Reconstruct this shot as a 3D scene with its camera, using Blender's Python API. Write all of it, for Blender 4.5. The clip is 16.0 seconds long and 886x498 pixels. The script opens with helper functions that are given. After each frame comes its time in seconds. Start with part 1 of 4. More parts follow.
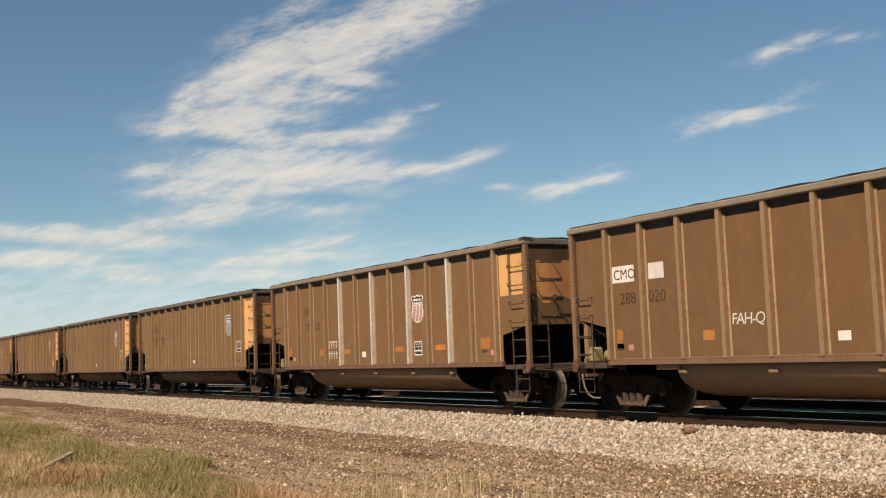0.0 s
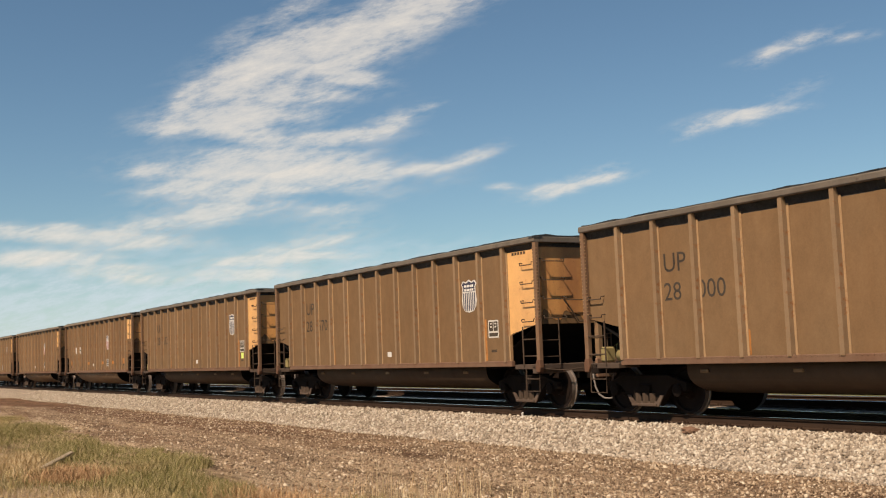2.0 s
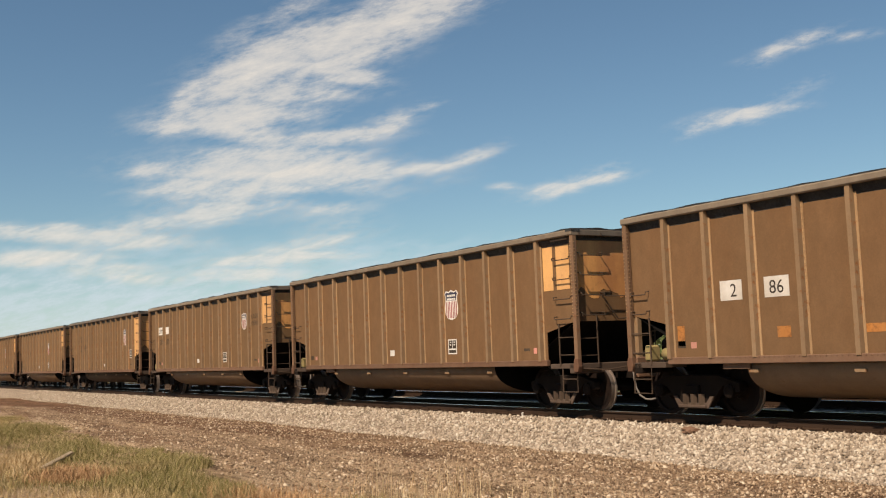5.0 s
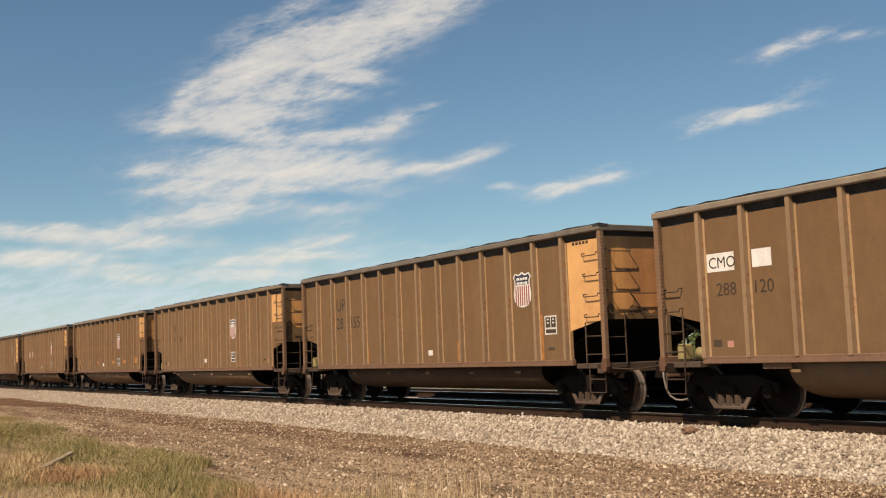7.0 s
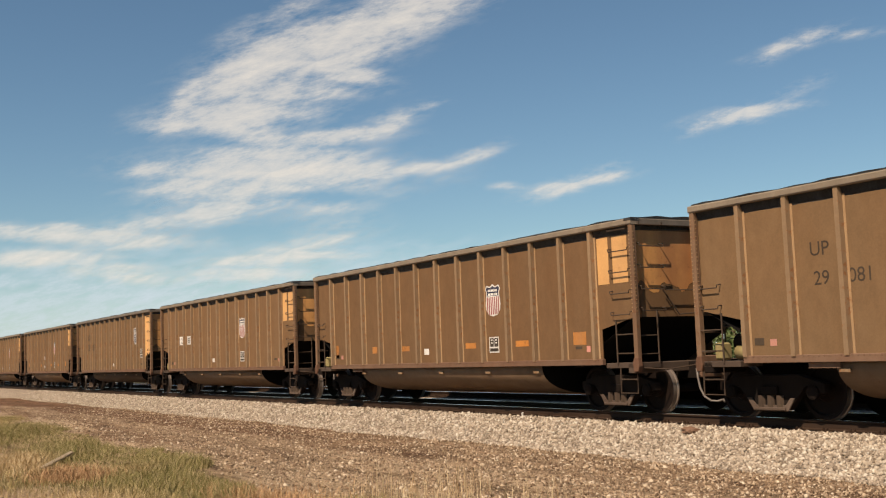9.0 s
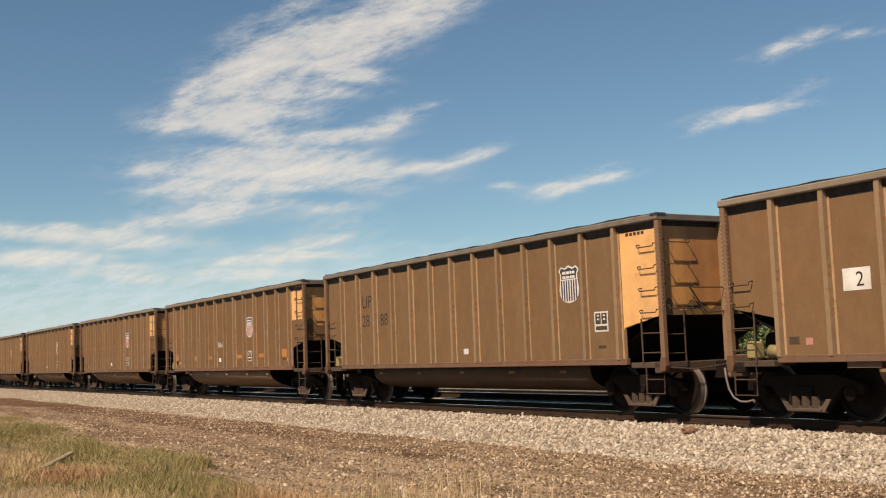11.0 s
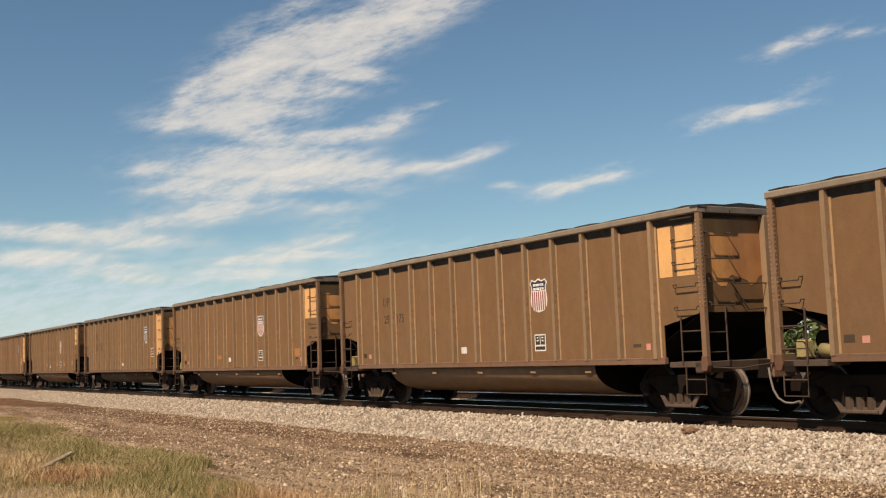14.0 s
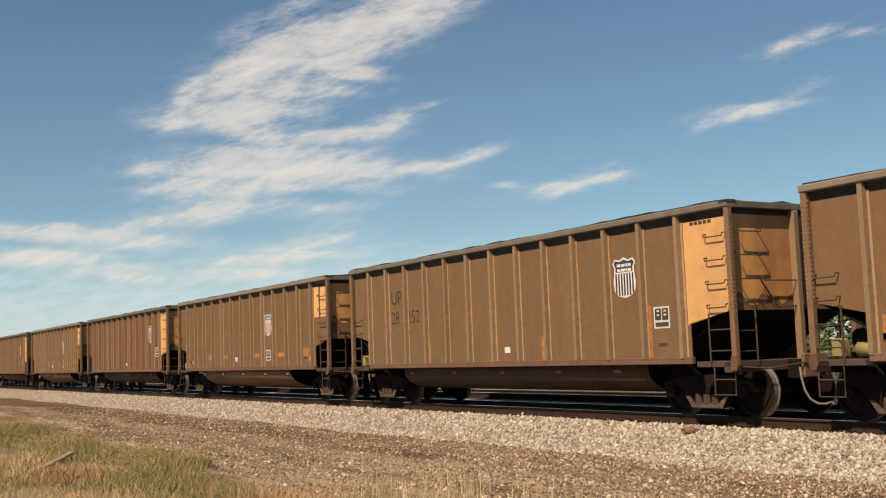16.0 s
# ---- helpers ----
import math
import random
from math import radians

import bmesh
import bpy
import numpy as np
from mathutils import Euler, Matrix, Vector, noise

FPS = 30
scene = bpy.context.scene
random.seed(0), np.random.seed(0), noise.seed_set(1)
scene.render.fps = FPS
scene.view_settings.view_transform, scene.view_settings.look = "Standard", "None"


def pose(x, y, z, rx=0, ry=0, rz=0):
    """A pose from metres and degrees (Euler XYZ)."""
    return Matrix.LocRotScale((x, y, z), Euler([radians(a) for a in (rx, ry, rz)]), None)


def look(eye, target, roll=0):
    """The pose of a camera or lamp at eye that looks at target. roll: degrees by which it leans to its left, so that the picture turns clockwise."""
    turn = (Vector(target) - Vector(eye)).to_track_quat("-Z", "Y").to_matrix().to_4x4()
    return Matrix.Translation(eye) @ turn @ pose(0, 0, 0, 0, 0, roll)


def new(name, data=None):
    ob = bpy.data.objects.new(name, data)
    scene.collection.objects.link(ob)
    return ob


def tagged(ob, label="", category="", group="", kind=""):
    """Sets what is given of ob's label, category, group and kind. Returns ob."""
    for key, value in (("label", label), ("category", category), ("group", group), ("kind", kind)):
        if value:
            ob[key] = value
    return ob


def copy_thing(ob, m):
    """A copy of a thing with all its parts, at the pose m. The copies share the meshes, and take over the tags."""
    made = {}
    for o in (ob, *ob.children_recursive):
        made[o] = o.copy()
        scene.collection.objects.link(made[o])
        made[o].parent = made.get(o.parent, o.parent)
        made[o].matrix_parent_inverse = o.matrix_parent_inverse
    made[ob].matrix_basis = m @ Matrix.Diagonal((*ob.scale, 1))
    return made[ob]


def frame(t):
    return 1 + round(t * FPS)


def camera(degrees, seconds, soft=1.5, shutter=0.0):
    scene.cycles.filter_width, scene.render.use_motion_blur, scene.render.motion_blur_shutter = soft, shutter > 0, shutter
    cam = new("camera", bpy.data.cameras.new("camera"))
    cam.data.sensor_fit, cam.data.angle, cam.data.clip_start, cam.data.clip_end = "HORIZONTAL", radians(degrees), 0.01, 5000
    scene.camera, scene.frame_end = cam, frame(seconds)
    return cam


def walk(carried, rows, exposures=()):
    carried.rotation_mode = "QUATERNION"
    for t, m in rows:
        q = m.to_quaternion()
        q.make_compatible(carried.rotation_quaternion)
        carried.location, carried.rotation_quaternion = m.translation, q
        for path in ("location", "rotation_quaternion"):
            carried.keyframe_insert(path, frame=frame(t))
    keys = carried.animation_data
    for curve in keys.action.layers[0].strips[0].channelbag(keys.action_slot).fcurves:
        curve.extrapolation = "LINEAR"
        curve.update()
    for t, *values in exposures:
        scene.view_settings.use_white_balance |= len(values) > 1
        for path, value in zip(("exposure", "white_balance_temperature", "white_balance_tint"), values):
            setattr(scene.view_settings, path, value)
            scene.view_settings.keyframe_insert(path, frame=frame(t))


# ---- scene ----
# ---- camera: a tripod beside the line; rail top is z = 0, the train runs along +X ----
cam = camera(44.7, 16.0, soft=1.15)
FORWARD = Vector((-0.8522283, 0.5143100, 0.0958752))
RIGHT = Vector((0.5133004, 0.8574189, -0.0368189))
UP = Vector((0.1011416, -0.0178346, 0.9947122))
EYE = Vector((0.0, 0.0, 1.31))
CAM_POSE = Matrix(((RIGHT.x, UP.x, -FORWARD.x, EYE.x), (RIGHT.y, UP.y, -FORWARD.y, EYE.y),
                   (RIGHT.z, UP.z, -FORWARD.z, EYE.z), (0, 0, 0, 1)))
FOCAL = 1907.0
walk(cam, [(0.0, CAM_POSE), (16.0, CAM_POSE)])

# ---- world, sun, exposure ----
scene.view_settings.exposure = 0.38
TO_SUN = Vector((0.25, -0.60, 0.76)).normalized()
world = bpy.data.worlds.new("world")
scene.world = world
world.use_nodes = True
wn = world.node_tree.nodes
sky = wn.new("ShaderNodeTexSky")
sky.sky_type = "NISHITA"
sky.sun_disc = False
sky.sun_elevation = math.asin(TO_SUN.z)
sky.sun_rotation = math.atan2(TO_SUN.x, TO_SUN.y)
sky.air_density, sky.dust_density, sky.ozone_density = 0.95, 0.15, 0.7
tint = wn.new("ShaderNodeMix")
tint.data_type, tint.blend_type = "RGBA", "MULTIPLY"
tint.inputs[0].default_value = 1.0
tint.inputs[7].default_value = (0.86, 1.0, 1.01, 1)
world.node_tree.links.new(sky.outputs[0], tint.inputs[6])
world.node_tree.links.new(tint.outputs[2], wn["Background"].inputs[0])
wn["Background"].inputs[1].default_value = 0.064
sun_data = bpy.data.lights.new("sun", "SUN")
sun_data.energy, sun_data.angle, sun_data.color = 5.0, radians(0.53), (1.0, 0.82, 0.63)
sun = new("sun", sun_data)
sun.matrix_basis = look(TO_SUN * 50, (0, 0, 0))


# ---- materials ----
def mat(name, base, rough=0.8, metal=0.0):
    m = bpy.data.materials.new(name)
    m.use_nodes = True
    b = m.node_tree.nodes["Principled BSDF"]
    b.inputs["Base Color"].default_value = (*base, 1)
    b.inputs["Roughness"].default_value = rough
    b.inputs["Metallic"].default_value = metal
    if rough > 0.7 and not metal:
        b.inputs["Specular IOR Level"].default_value = 0.12
    return m, m.node_tree, b


def noise_node(nt, scale, detail=4.0, rough=0.55, stretch=(1, 1, 1), world_space=False, turn=0.0):
    n = nt.nodes
    tc = n.new("ShaderNodeTexCoord")
    if world_space:
        tc = n.new("ShaderNodeNewGeometry")
    mp = n.new("ShaderNodeMapping")
    mp.inputs["Scale"].default_value = stretch
    if turn:
        mp.vector_type = "TEXTURE"
        mp.inputs["Scale"].default_value = [1 / v for v in stretch]
        mp.inputs["Rotation"].default_value = (0, 0, radians(turn))
    nt.links.new(tc.outputs["Position" if world_space else "Object"], mp.inputs[0])
    t = n.new("ShaderNodeTexNoise")
    t.inputs["Scale"].default_value, t.inputs["Detail"].default_value, t.inputs["Roughness"].default_value = scale, detail, rough
    nt.links.new(mp.outputs[0], t.inputs["Vector"])
    return t.outputs["Fac"]


def ramp(nt, fac, stops):
    r = nt.nodes.new("ShaderNodeValToRGB")
    e = r.color_ramp.elements
    while len(e) < len(stops):
        e.new(0.5)
    for el, (p, c) in zip(e, stops):
        el.position, el.color = p, (*c, 1) if len(c) == 3 else c
    nt.links.new(fac, r.inputs[0])
    return r.outputs[0]


def mix(nt, fac, a, b, mode="MIX"):
    m = nt.nodes.new("ShaderNodeMix")
    m.data_type, m.blend_type = "RGBA", mode
    for sock, v in ((m.inputs[0], fac), (m.inputs[6], a), (m.inputs[7], b)):
        if isinstance(v, (int, float)):
            sock.default_value = v
        elif isinstance(v, tuple):
            sock.default_value = (*v, 1)
        else:
            nt.links.new(v, sock)
    return m.outputs[2]


def bump(nt, b, height, strength=0.3, distance=0.01):
    n = nt.nodes.new("ShaderNodeBump")
    n.inputs["Strength"].default_value, n.inputs["Distance"].default_value = strength, distance
    nt.links.new(height, n.inputs["Height"])
    nt.links.new(n.outputs[0], b.inputs["Normal"])


def painted(name, base, dust, rust, rough=0.75, dust_amount=0.5, rust_at=0.62, vary=0.1):
    """Weathered paint: streaked dust running down, blotches, and rust where the coat has gone."""
    m, nt, b = mat(name, base, rough)
    streak = noise_node(nt, 1.6, 5, 0.55, (1.5, 1.5, 0.16))
    blotch = noise_node(nt, 0.55, 5, 0.6)
    fine = noise_node(nt, 38, 3, 0.7)
    spots = noise_node(nt, 7, 8, 0.72)
    c = mix(nt, ramp(nt, streak, [(0.35, (0, 0, 0)), (0.75, (dust_amount,) * 3)]), base, dust)
    c = mix(nt, ramp(nt, blotch, [(0.36, (0, 0, 0)), (0.72, (0.6,) * 3)]), c, tuple(v * 0.72 for v in dust))
    c = mix(nt, ramp(nt, spots, [(rust_at, (0, 0, 0)), (rust_at + 0.09, (0.75,) * 3)]), c, rust)
    c = mix(nt, 0.5, c, ramp(nt, noise_node(nt, 4.5, 6, 0.65, (1, 1, 0.6)), [(0.3, (0.78, 0.76, 0.74)), (0.7, (1.12, 1.12, 1.12))]), "MULTIPLY")
    c = mix(nt, 0.2, c, ramp(nt, fine, [(0.3, (0.35,) * 3), (0.7, (1, 1, 1))]), "MULTIPLY")
    info = nt.nodes.new("ShaderNodeObjectInfo")
    c = mix(nt, 1.0, c, ramp(nt, info.outputs["Random"], [(0, (1 - vary, 1 - 1.25 * vary, 1 - 1.4 * vary)), (1, (1 + vary, 1 + 0.9 * vary, 1 + 0.8 * vary))]), "MULTIPLY")
    nt.links.new(c, b.inputs["Base Color"])
    bump(nt, b, noise_node(nt, 1.1, 3, 0.5), 0.25, 0.02)
    return m


DUSTY = painted("dusty_brown_paint", (0.176, 0.098, 0.047), (0.214, 0.134, 0.072), (0.19, 0.082, 0.033), dust_amount=0.4, rust_at=0.64, vary=0.10)
OLIVE = painted("dusty_olive_brown_paint", (0.180, 0.105, 0.051), (0.226, 0.146, 0.079), (0.20, 0.092, 0.036), dust_amount=0.45, rust_at=0.66, vary=0.07)
RUSTY = painted("rusty_red_brown_paint", (0.168, 0.080, 0.039), (0.20, 0.110, 0.058), (0.16, 0.064, 0.028), dust_amount=0.35, rust_at=0.6, vary=0.10)
POST = painted("worn_post_paint", (0.235, 0.148, 0.082), (0.31, 0.22, 0.135), (0.25, 0.098, 0.034), dust_amount=0.7, rust_at=0.57)
FLANGE = painted("rusty_flange_paint", (0.37, 0.225, 0.112), (0.42, 0.30, 0.18), (0.23, 0.085, 0.032), rust_at=0.58)
WORN_EDGE = painted("worn_bright_rivets", (0.44, 0.28, 0.14), (0.38, 0.26, 0.15), (0.26, 0.11, 0.045))
WHITE_POST = painted("whitened_post_paint", (0.62, 0.60, 0.56), (0.36, 0.29, 0.21), (0.26, 0.10, 0.035), rust_at=0.6)
CHORD = painted("grey_top_chord_paint", (0.135, 0.115, 0.094), (0.215, 0.18, 0.145), (0.08, 0.05, 0.035), dust_amount=0.7)
PALE_CHORD = painted("dusty_tan_chord_paint", (0.20, 0.160, 0.118), (0.28, 0.228, 0.172), (0.11, 0.065, 0.04), dust_amount=0.7)
SILL = painted("rust_brown_sill_paint", (0.17, 0.092, 0.058), (0.23, 0.15, 0.10), (0.13, 0.05, 0.025))
YELLOW = painted("armour_yellow_paint", (0.72, 0.40, 0.145), (0.60, 0.33, 0.14), (0.24, 0.09, 0.03), 0.6, 0.5, 0.62)
CORNER = painted("rusty_corner_post_paint", (0.175, 0.098, 0.058), (0.24, 0.16, 0.10), (0.17, 0.07, 0.03), dust_amount=0.6, rust_at=0.56)
END_YELLOW = painted("grimy_browned_yellow_paint", (0.88, 0.47, 0.15), (0.50, 0.22, 0.075), (0.16, 0.07, 0.03), 0.65, 0.95, 0.60)
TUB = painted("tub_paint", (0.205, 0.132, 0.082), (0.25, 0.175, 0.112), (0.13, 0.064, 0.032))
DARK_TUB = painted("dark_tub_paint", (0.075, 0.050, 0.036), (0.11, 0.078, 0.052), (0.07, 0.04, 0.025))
# near-black base holds the shade below the sill; dust and rust lie over it
UNDER = painted("grimy_shaded_underframe", (0.0085, 0.0062, 0.005), (0.024, 0.016, 0.012), (0.03, 0.015, 0.009), 0.9)
# steel painted almost black to stand for shade in the end openings
VOID_SHADE = painted("shade_black_steel", (0.0045, 0.004, 0.0038), (0.010, 0.0085, 0.007), (0.014, 0.010, 0.007), 0.95)
IRON = painted("grab_iron_paint", (0.055, 0.038, 0.029), (0.12, 0.085, 0.058), (0.10, 0.045, 0.025))
# end yellow turns browner towards the far side, broken up by noise
nt = END_YELLOW.node_tree
b = nt.nodes["Principled BSDF"]
spot = nt.nodes.new("ShaderNodeTexCoord")
axes = nt.nodes.new("ShaderNodeSeparateXYZ")
nt.links.new(spot.outputs["Object"], axes.inputs[0])
spread = nt.nodes.new("ShaderNodeMath"); spread.operation = "MULTIPLY_ADD"
nt.links.new(noise_node(nt, 0.9, 6, 0.6), spread.inputs[0]); spread.inputs[1].default_value = 2.2
nt.links.new(axes.outputs["Y"], spread.inputs[2])
far_brown = nt.nodes.new("ShaderNodeMapRange")
far_brown.inputs["From Min"].default_value, far_brown.inputs["From Max"].default_value, far_brown.inputs["To Max"].default_value = -0.1, 1.6, 0.85
nt.links.new(spread.outputs[0], far_brown.inputs["Value"])
nt.links.new(mix(nt, far_brown.outputs[0], b.inputs["Base Color"].links[0].from_socket, (0.26, 0.105, 0.042)), b.inputs["Base Color"])
ORANGE = painted("orange_patch_paint", (0.52, 0.20, 0.04), (0.36, 0.18, 0.075), (0.2, 0.09, 0.035), rust_at=0.52, dust_amount=0.9)
HOSE = mat("grey_rubber_hose", (0.14, 0.118, 0.10), 0.6)[0]
WHITE = painted("dusty_white_paint", (0.72, 0.70, 0.66), (0.5, 0.43, 0.35), (0.4, 0.3, 0.22), rust_at=0.68)
BLACK = painted("faded_black_lettering", (0.045, 0.038, 0.032), (0.11, 0.085, 0.06), (0.1, 0.07, 0.045))
FADED = painted("worn_faded_lettering", (0.058, 0.043, 0.031), (0.10, 0.072, 0.048), (0.11, 0.07, 0.042))
BLUE = mat("shield_blue_paint", (0.030, 0.030, 0.055), 0.7)[0]
RED = painted("shield_red_paint", (0.30, 0.075, 0.075), (0.3, 0.16, 0.12), (0.25, 0.1, 0.07))
PINK = painted("pink_label_paint", (0.62, 0.24, 0.20), (0.5, 0.3, 0.22), (0.3, 0.12, 0.08))
LIME = mat("lime_tag", (0.62, 0.72, 0.16), 0.6)[0]
STEEL, nt, b = mat("wheel_tread_steel", (0.25, 0.20, 0.165), 0.40, 0.6)
CASTING = painted("rust_red_casting", (0.115, 0.055, 0.034), (0.165, 0.098, 0.062), (0.20, 0.07, 0.03))
GRIMY_STEP = painted("grey_brown_walkway", (0.070, 0.048, 0.036), (0.125, 0.092, 0.070), (0.08, 0.04, 0.025))
NEST = painted("dusty_spring_steel", (0.085, 0.058, 0.043), (0.17, 0.125, 0.098), (0.12, 0.06, 0.035))
# plate colour darkened to hold the shade behind the side frames
WHEEL = painted("rusty_shaded_wheel_plate", (0.010, 0.0065, 0.005), (0.024, 0.014, 0.010), (0.04, 0.018, 0.010))
TANK = painted("dusty_olive_tank_paint", (0.30, 0.235, 0.085), (0.36, 0.30, 0.17), (0.14, 0.08, 0.04))

COAL, nt, b = mat("coal", (0.018, 0.017, 0.017), 0.6)
nt.links.new(ramp(nt, noise_node(nt, 9, 5, 0.7), [(0.3, (0.008, 0.008, 0.008)), (0.75, (0.045, 0.042, 0.04))]), b.inputs["Base Color"])
bump(nt, b, noise_node(nt, 14, 6, 0.8), 1.0, 0.08)

RAIL_SIDE = painted("dark_rail_side", (0.034, 0.020, 0.013), (0.07, 0.043, 0.028), (0.06, 0.026, 0.014))
RAIL_TOP = mat("polished_rail_head", (0.88, 0.86, 0.83), 0.14, 0.9)[0]
TIE, nt, b = mat("weathered_tie_wood", (0.09, 0.07, 0.055), 0.9)
nt.links.new(ramp(nt, noise_node(nt, 6, 5, 0.6, (0.4, 3, 3)), [(0.3, (0.036, 0.024, 0.016)), (0.7, (0.095, 0.066, 0.045))]), b.inputs["Base Color"])

STONE, nt, b = mat("crushed_granite_ballast", (0.4, 0.33, 0.26), 0.9)
geo = nt.nodes.new("ShaderNodeNewGeometry")
c = ramp(nt, geo.outputs["Random Per Island"], [(0.0, (0.20, 0.155, 0.115)), (0.35, (0.36, 0.29, 0.22)), (0.75, (0.47, 0.39, 0.30)), (1.0, (0.62, 0.55, 0.45))])
c = mix(nt, 0.5, c, ramp(nt, noise_node(nt, 30, 4, 0.7), [(0.3, (0.6, 0.58, 0.55)), (0.7, (1, 1, 1))]), "MULTIPLY")
nt.links.new(c, b.inputs["Base Color"])
bump(nt, b, noise_node(nt, 60, 3, 0.6), 0.5, 0.01)

GRAVEL, nt, b = mat("dirt_gravel", (0.28, 0.21, 0.15), 0.95)
geo = nt.nodes.new("ShaderNodeNewGeometry")
nt.links.new(ramp(nt, geo.outputs["Random Per Island"], [(0.0, (0.11, 0.068, 0.042)), (0.45, (0.25, 0.172, 0.11)), (0.85, (0.42, 0.315, 0.21)), (1.0, (0.56, 0.46, 0.34))]), b.inputs["Base Color"])

# Ground: pale gravel beside the ballast, brown oily dirt in bands, dry turf under the grass.
GROUND, nt, b = mat("gravelly_dirt", (0.3, 0.23, 0.16), 0.95)
pos = nt.nodes.new("ShaderNodeNewGeometry")
sep = nt.nodes.new("ShaderNodeSeparateXYZ")
nt.links.new(pos.outputs["Position"], sep.inputs[0])
warp = noise_node(nt, 0.5, 6, 0.68, (0.14, 1.0, 1), True)
clod = noise_node(nt, 2.0, 8, 0.74, (0.3, 1.1, 1), True)
grit = noise_node(nt, 17, 5, 0.8, (1, 1, 1), True)
shift = nt.nodes.new("ShaderNodeMath"); shift.operation = "MULTIPLY_ADD"
nt.links.new(warp, shift.inputs[0]); shift.inputs[1].default_value = 7.0
nt.links.new(sep.outputs["Y"], shift.inputs[2])
across = nt.nodes.new("ShaderNodeMapRange")
across.inputs["From Min"].default_value, across.inputs["From Max"].default_value = 7.5, 19.5
nt.links.new(shift.outputs[0], across.inputs["Value"])
# worn lanes along the line: pale by the verge, oily brown lanes, pale spilled gravel under the shoulder
lanes = ramp(nt, across.outputs[0], [(0.10, (0.38, 0.27, 0.165)), (0.24, (0.47, 0.35, 0.225)), (0.31, (0.21, 0.128, 0.075)), (0.42, (0.38, 0.275, 0.18)), (0.52, (0.155, 0.086, 0.050)), (0.66, (0.185, 0.108, 0.065)), (0.76, (0.38, 0.285, 0.19)), (0.95, (0.45, 0.35, 0.245))])
close = nt.nodes.new("ShaderNodeMapRange")
close.inputs["From Min"].default_value, close.inputs["From Max"].default_value = -27.0, -17.0
close.inputs["To Max"].default_value = 0.65
nt.links.new(sep.outputs["X"], close.inputs["Value"])
tracks = ramp(nt, noise_node(nt, 0.9, 7, 0.72, (0.12, 1.0, 1), True), [(0.39, (0.12, 0.072, 0.043)), (0.46, (0.36, 0.262, 0.168)), (0.62, (0.52, 0.395, 0.262))])
lanes = mix(nt, close.outputs[0], lanes, tracks)
c = mix(nt, 0.95, lanes, ramp(nt, clod, [(0.32, (0.30, 0.26, 0.22)), (0.47, (0.9, 0.88, 0.85)), (0.68, (1.4, 1.37, 1.32))]), "MULTIPLY")
c = mix(nt, 0.85, c, ramp(nt, grit, [(0.3, (0.38, 0.35, 0.32)), (0.55, (1.0, 1.0, 1.0)), (0.75, (1.45, 1.42, 1.36))]), "MULTIPLY")
beyond = nt.nodes.new("ShaderNodeMapRange")
beyond.inputs["From Min"].default_value, beyond.inputs["From Max"].default_value = 23.5, 26.0
nt.links.new(sep.outputs["Y"], beyond.inputs["Value"])
c = mix(nt, beyond.outputs[0], c, mix(nt, ramp(nt, clod, [(0.35, (0, 0, 0)), (0.65, (1, 1, 1))]), (0.085, 0.095, 0.03), (0.19, 0.16, 0.07)))
nt.links.new(c, b.inputs["Base Color"])
mound = noise_node(nt, 6, 6, 0.7, (0.7, 1, 1), True)
bump(nt, b, mound, 1.0, 0.16)

BLADE, nt, b = mat("grass_blades", (0.1, 0.11, 0.04), 0.8)
geo = nt.nodes.new("ShaderNodeNewGeometry")
patch = noise_node(nt, 0.5, 4, 0.6, (0.5, 1, 1), True)
green = ramp(nt, geo.outputs["Random Per Island"], [(0.0, (0.105, 0.100, 0.026)), (0.55, (0.215, 0.178, 0.066)), (1.0, (0.44, 0.34, 0.185))])
dry = ramp(nt, geo.outputs["Random Per Island"], [(0.0, (0.28, 0.18, 0.075)), (0.6, (0.42, 0.30, 0.155)), (1.0, (0.58, 0.46, 0.28))])
where = nt.nodes.new("ShaderNodeSeparateXYZ")
nt.links.new(geo.outputs["Position"], where.inputs[0])
drier = nt.nodes.new("ShaderNodeMapRange")
drier.inputs["From Min"].default_value, drier.inputs["From Max"].default_value = 4.6, 2.9
drier.inputs["To Max"].default_value = 0.16
nt.links.new(where.outputs["Y"], drier.inputs["Value"])
parch = nt.nodes.new("ShaderNodeMath")
nt.links.new(patch, parch.inputs[0]); nt.links.new(drier.outputs[0], parch.inputs[1])
nt.links.new(mix(nt, ramp(nt, parch.outputs[0], [(0.54, (0, 0, 0)), (0.70, (1, 1, 1))]), green, dry), b.inputs["Base Color"])
STRAW, nt, b = mat("dry_straw", (0.5, 0.38, 0.22), 0.8)
geo = nt.nodes.new("ShaderNodeNewGeometry")
nt.links.new(ramp(nt, geo.outputs["Random Per Island"], [(0, (0.30, 0.19, 0.09)), (1, (0.55, 0.44, 0.28))]), b.inputs["Base Color"])
RUSSET, nt, b = mat("russet_weed", (0.3, 0.14, 0.05), 0.8)
geo = nt.nodes.new("ShaderNodeNewGeometry")
nt.links.new(ramp(nt, geo.outputs["Random Per Island"], [(0, (0.27, 0.135, 0.06)), (1, (0.52, 0.35, 0.19))]), b.inputs["Base Color"])
LEAF, nt, b = mat("shrub_leaves", (0.07, 0.1, 0.03), 0.7)
geo = nt.nodes.new("ShaderNodeNewGeometry")
nt.links.new(ramp(nt, geo.outputs["Random Per Island"], [(0, (0.05, 0.075, 0.018)), (1, (0.14, 0.17, 0.05))]), b.inputs["Base Color"])
WEATHERED, nt, b = mat("weathered_board_wood", (0.5, 0.43, 0.34), 0.85)
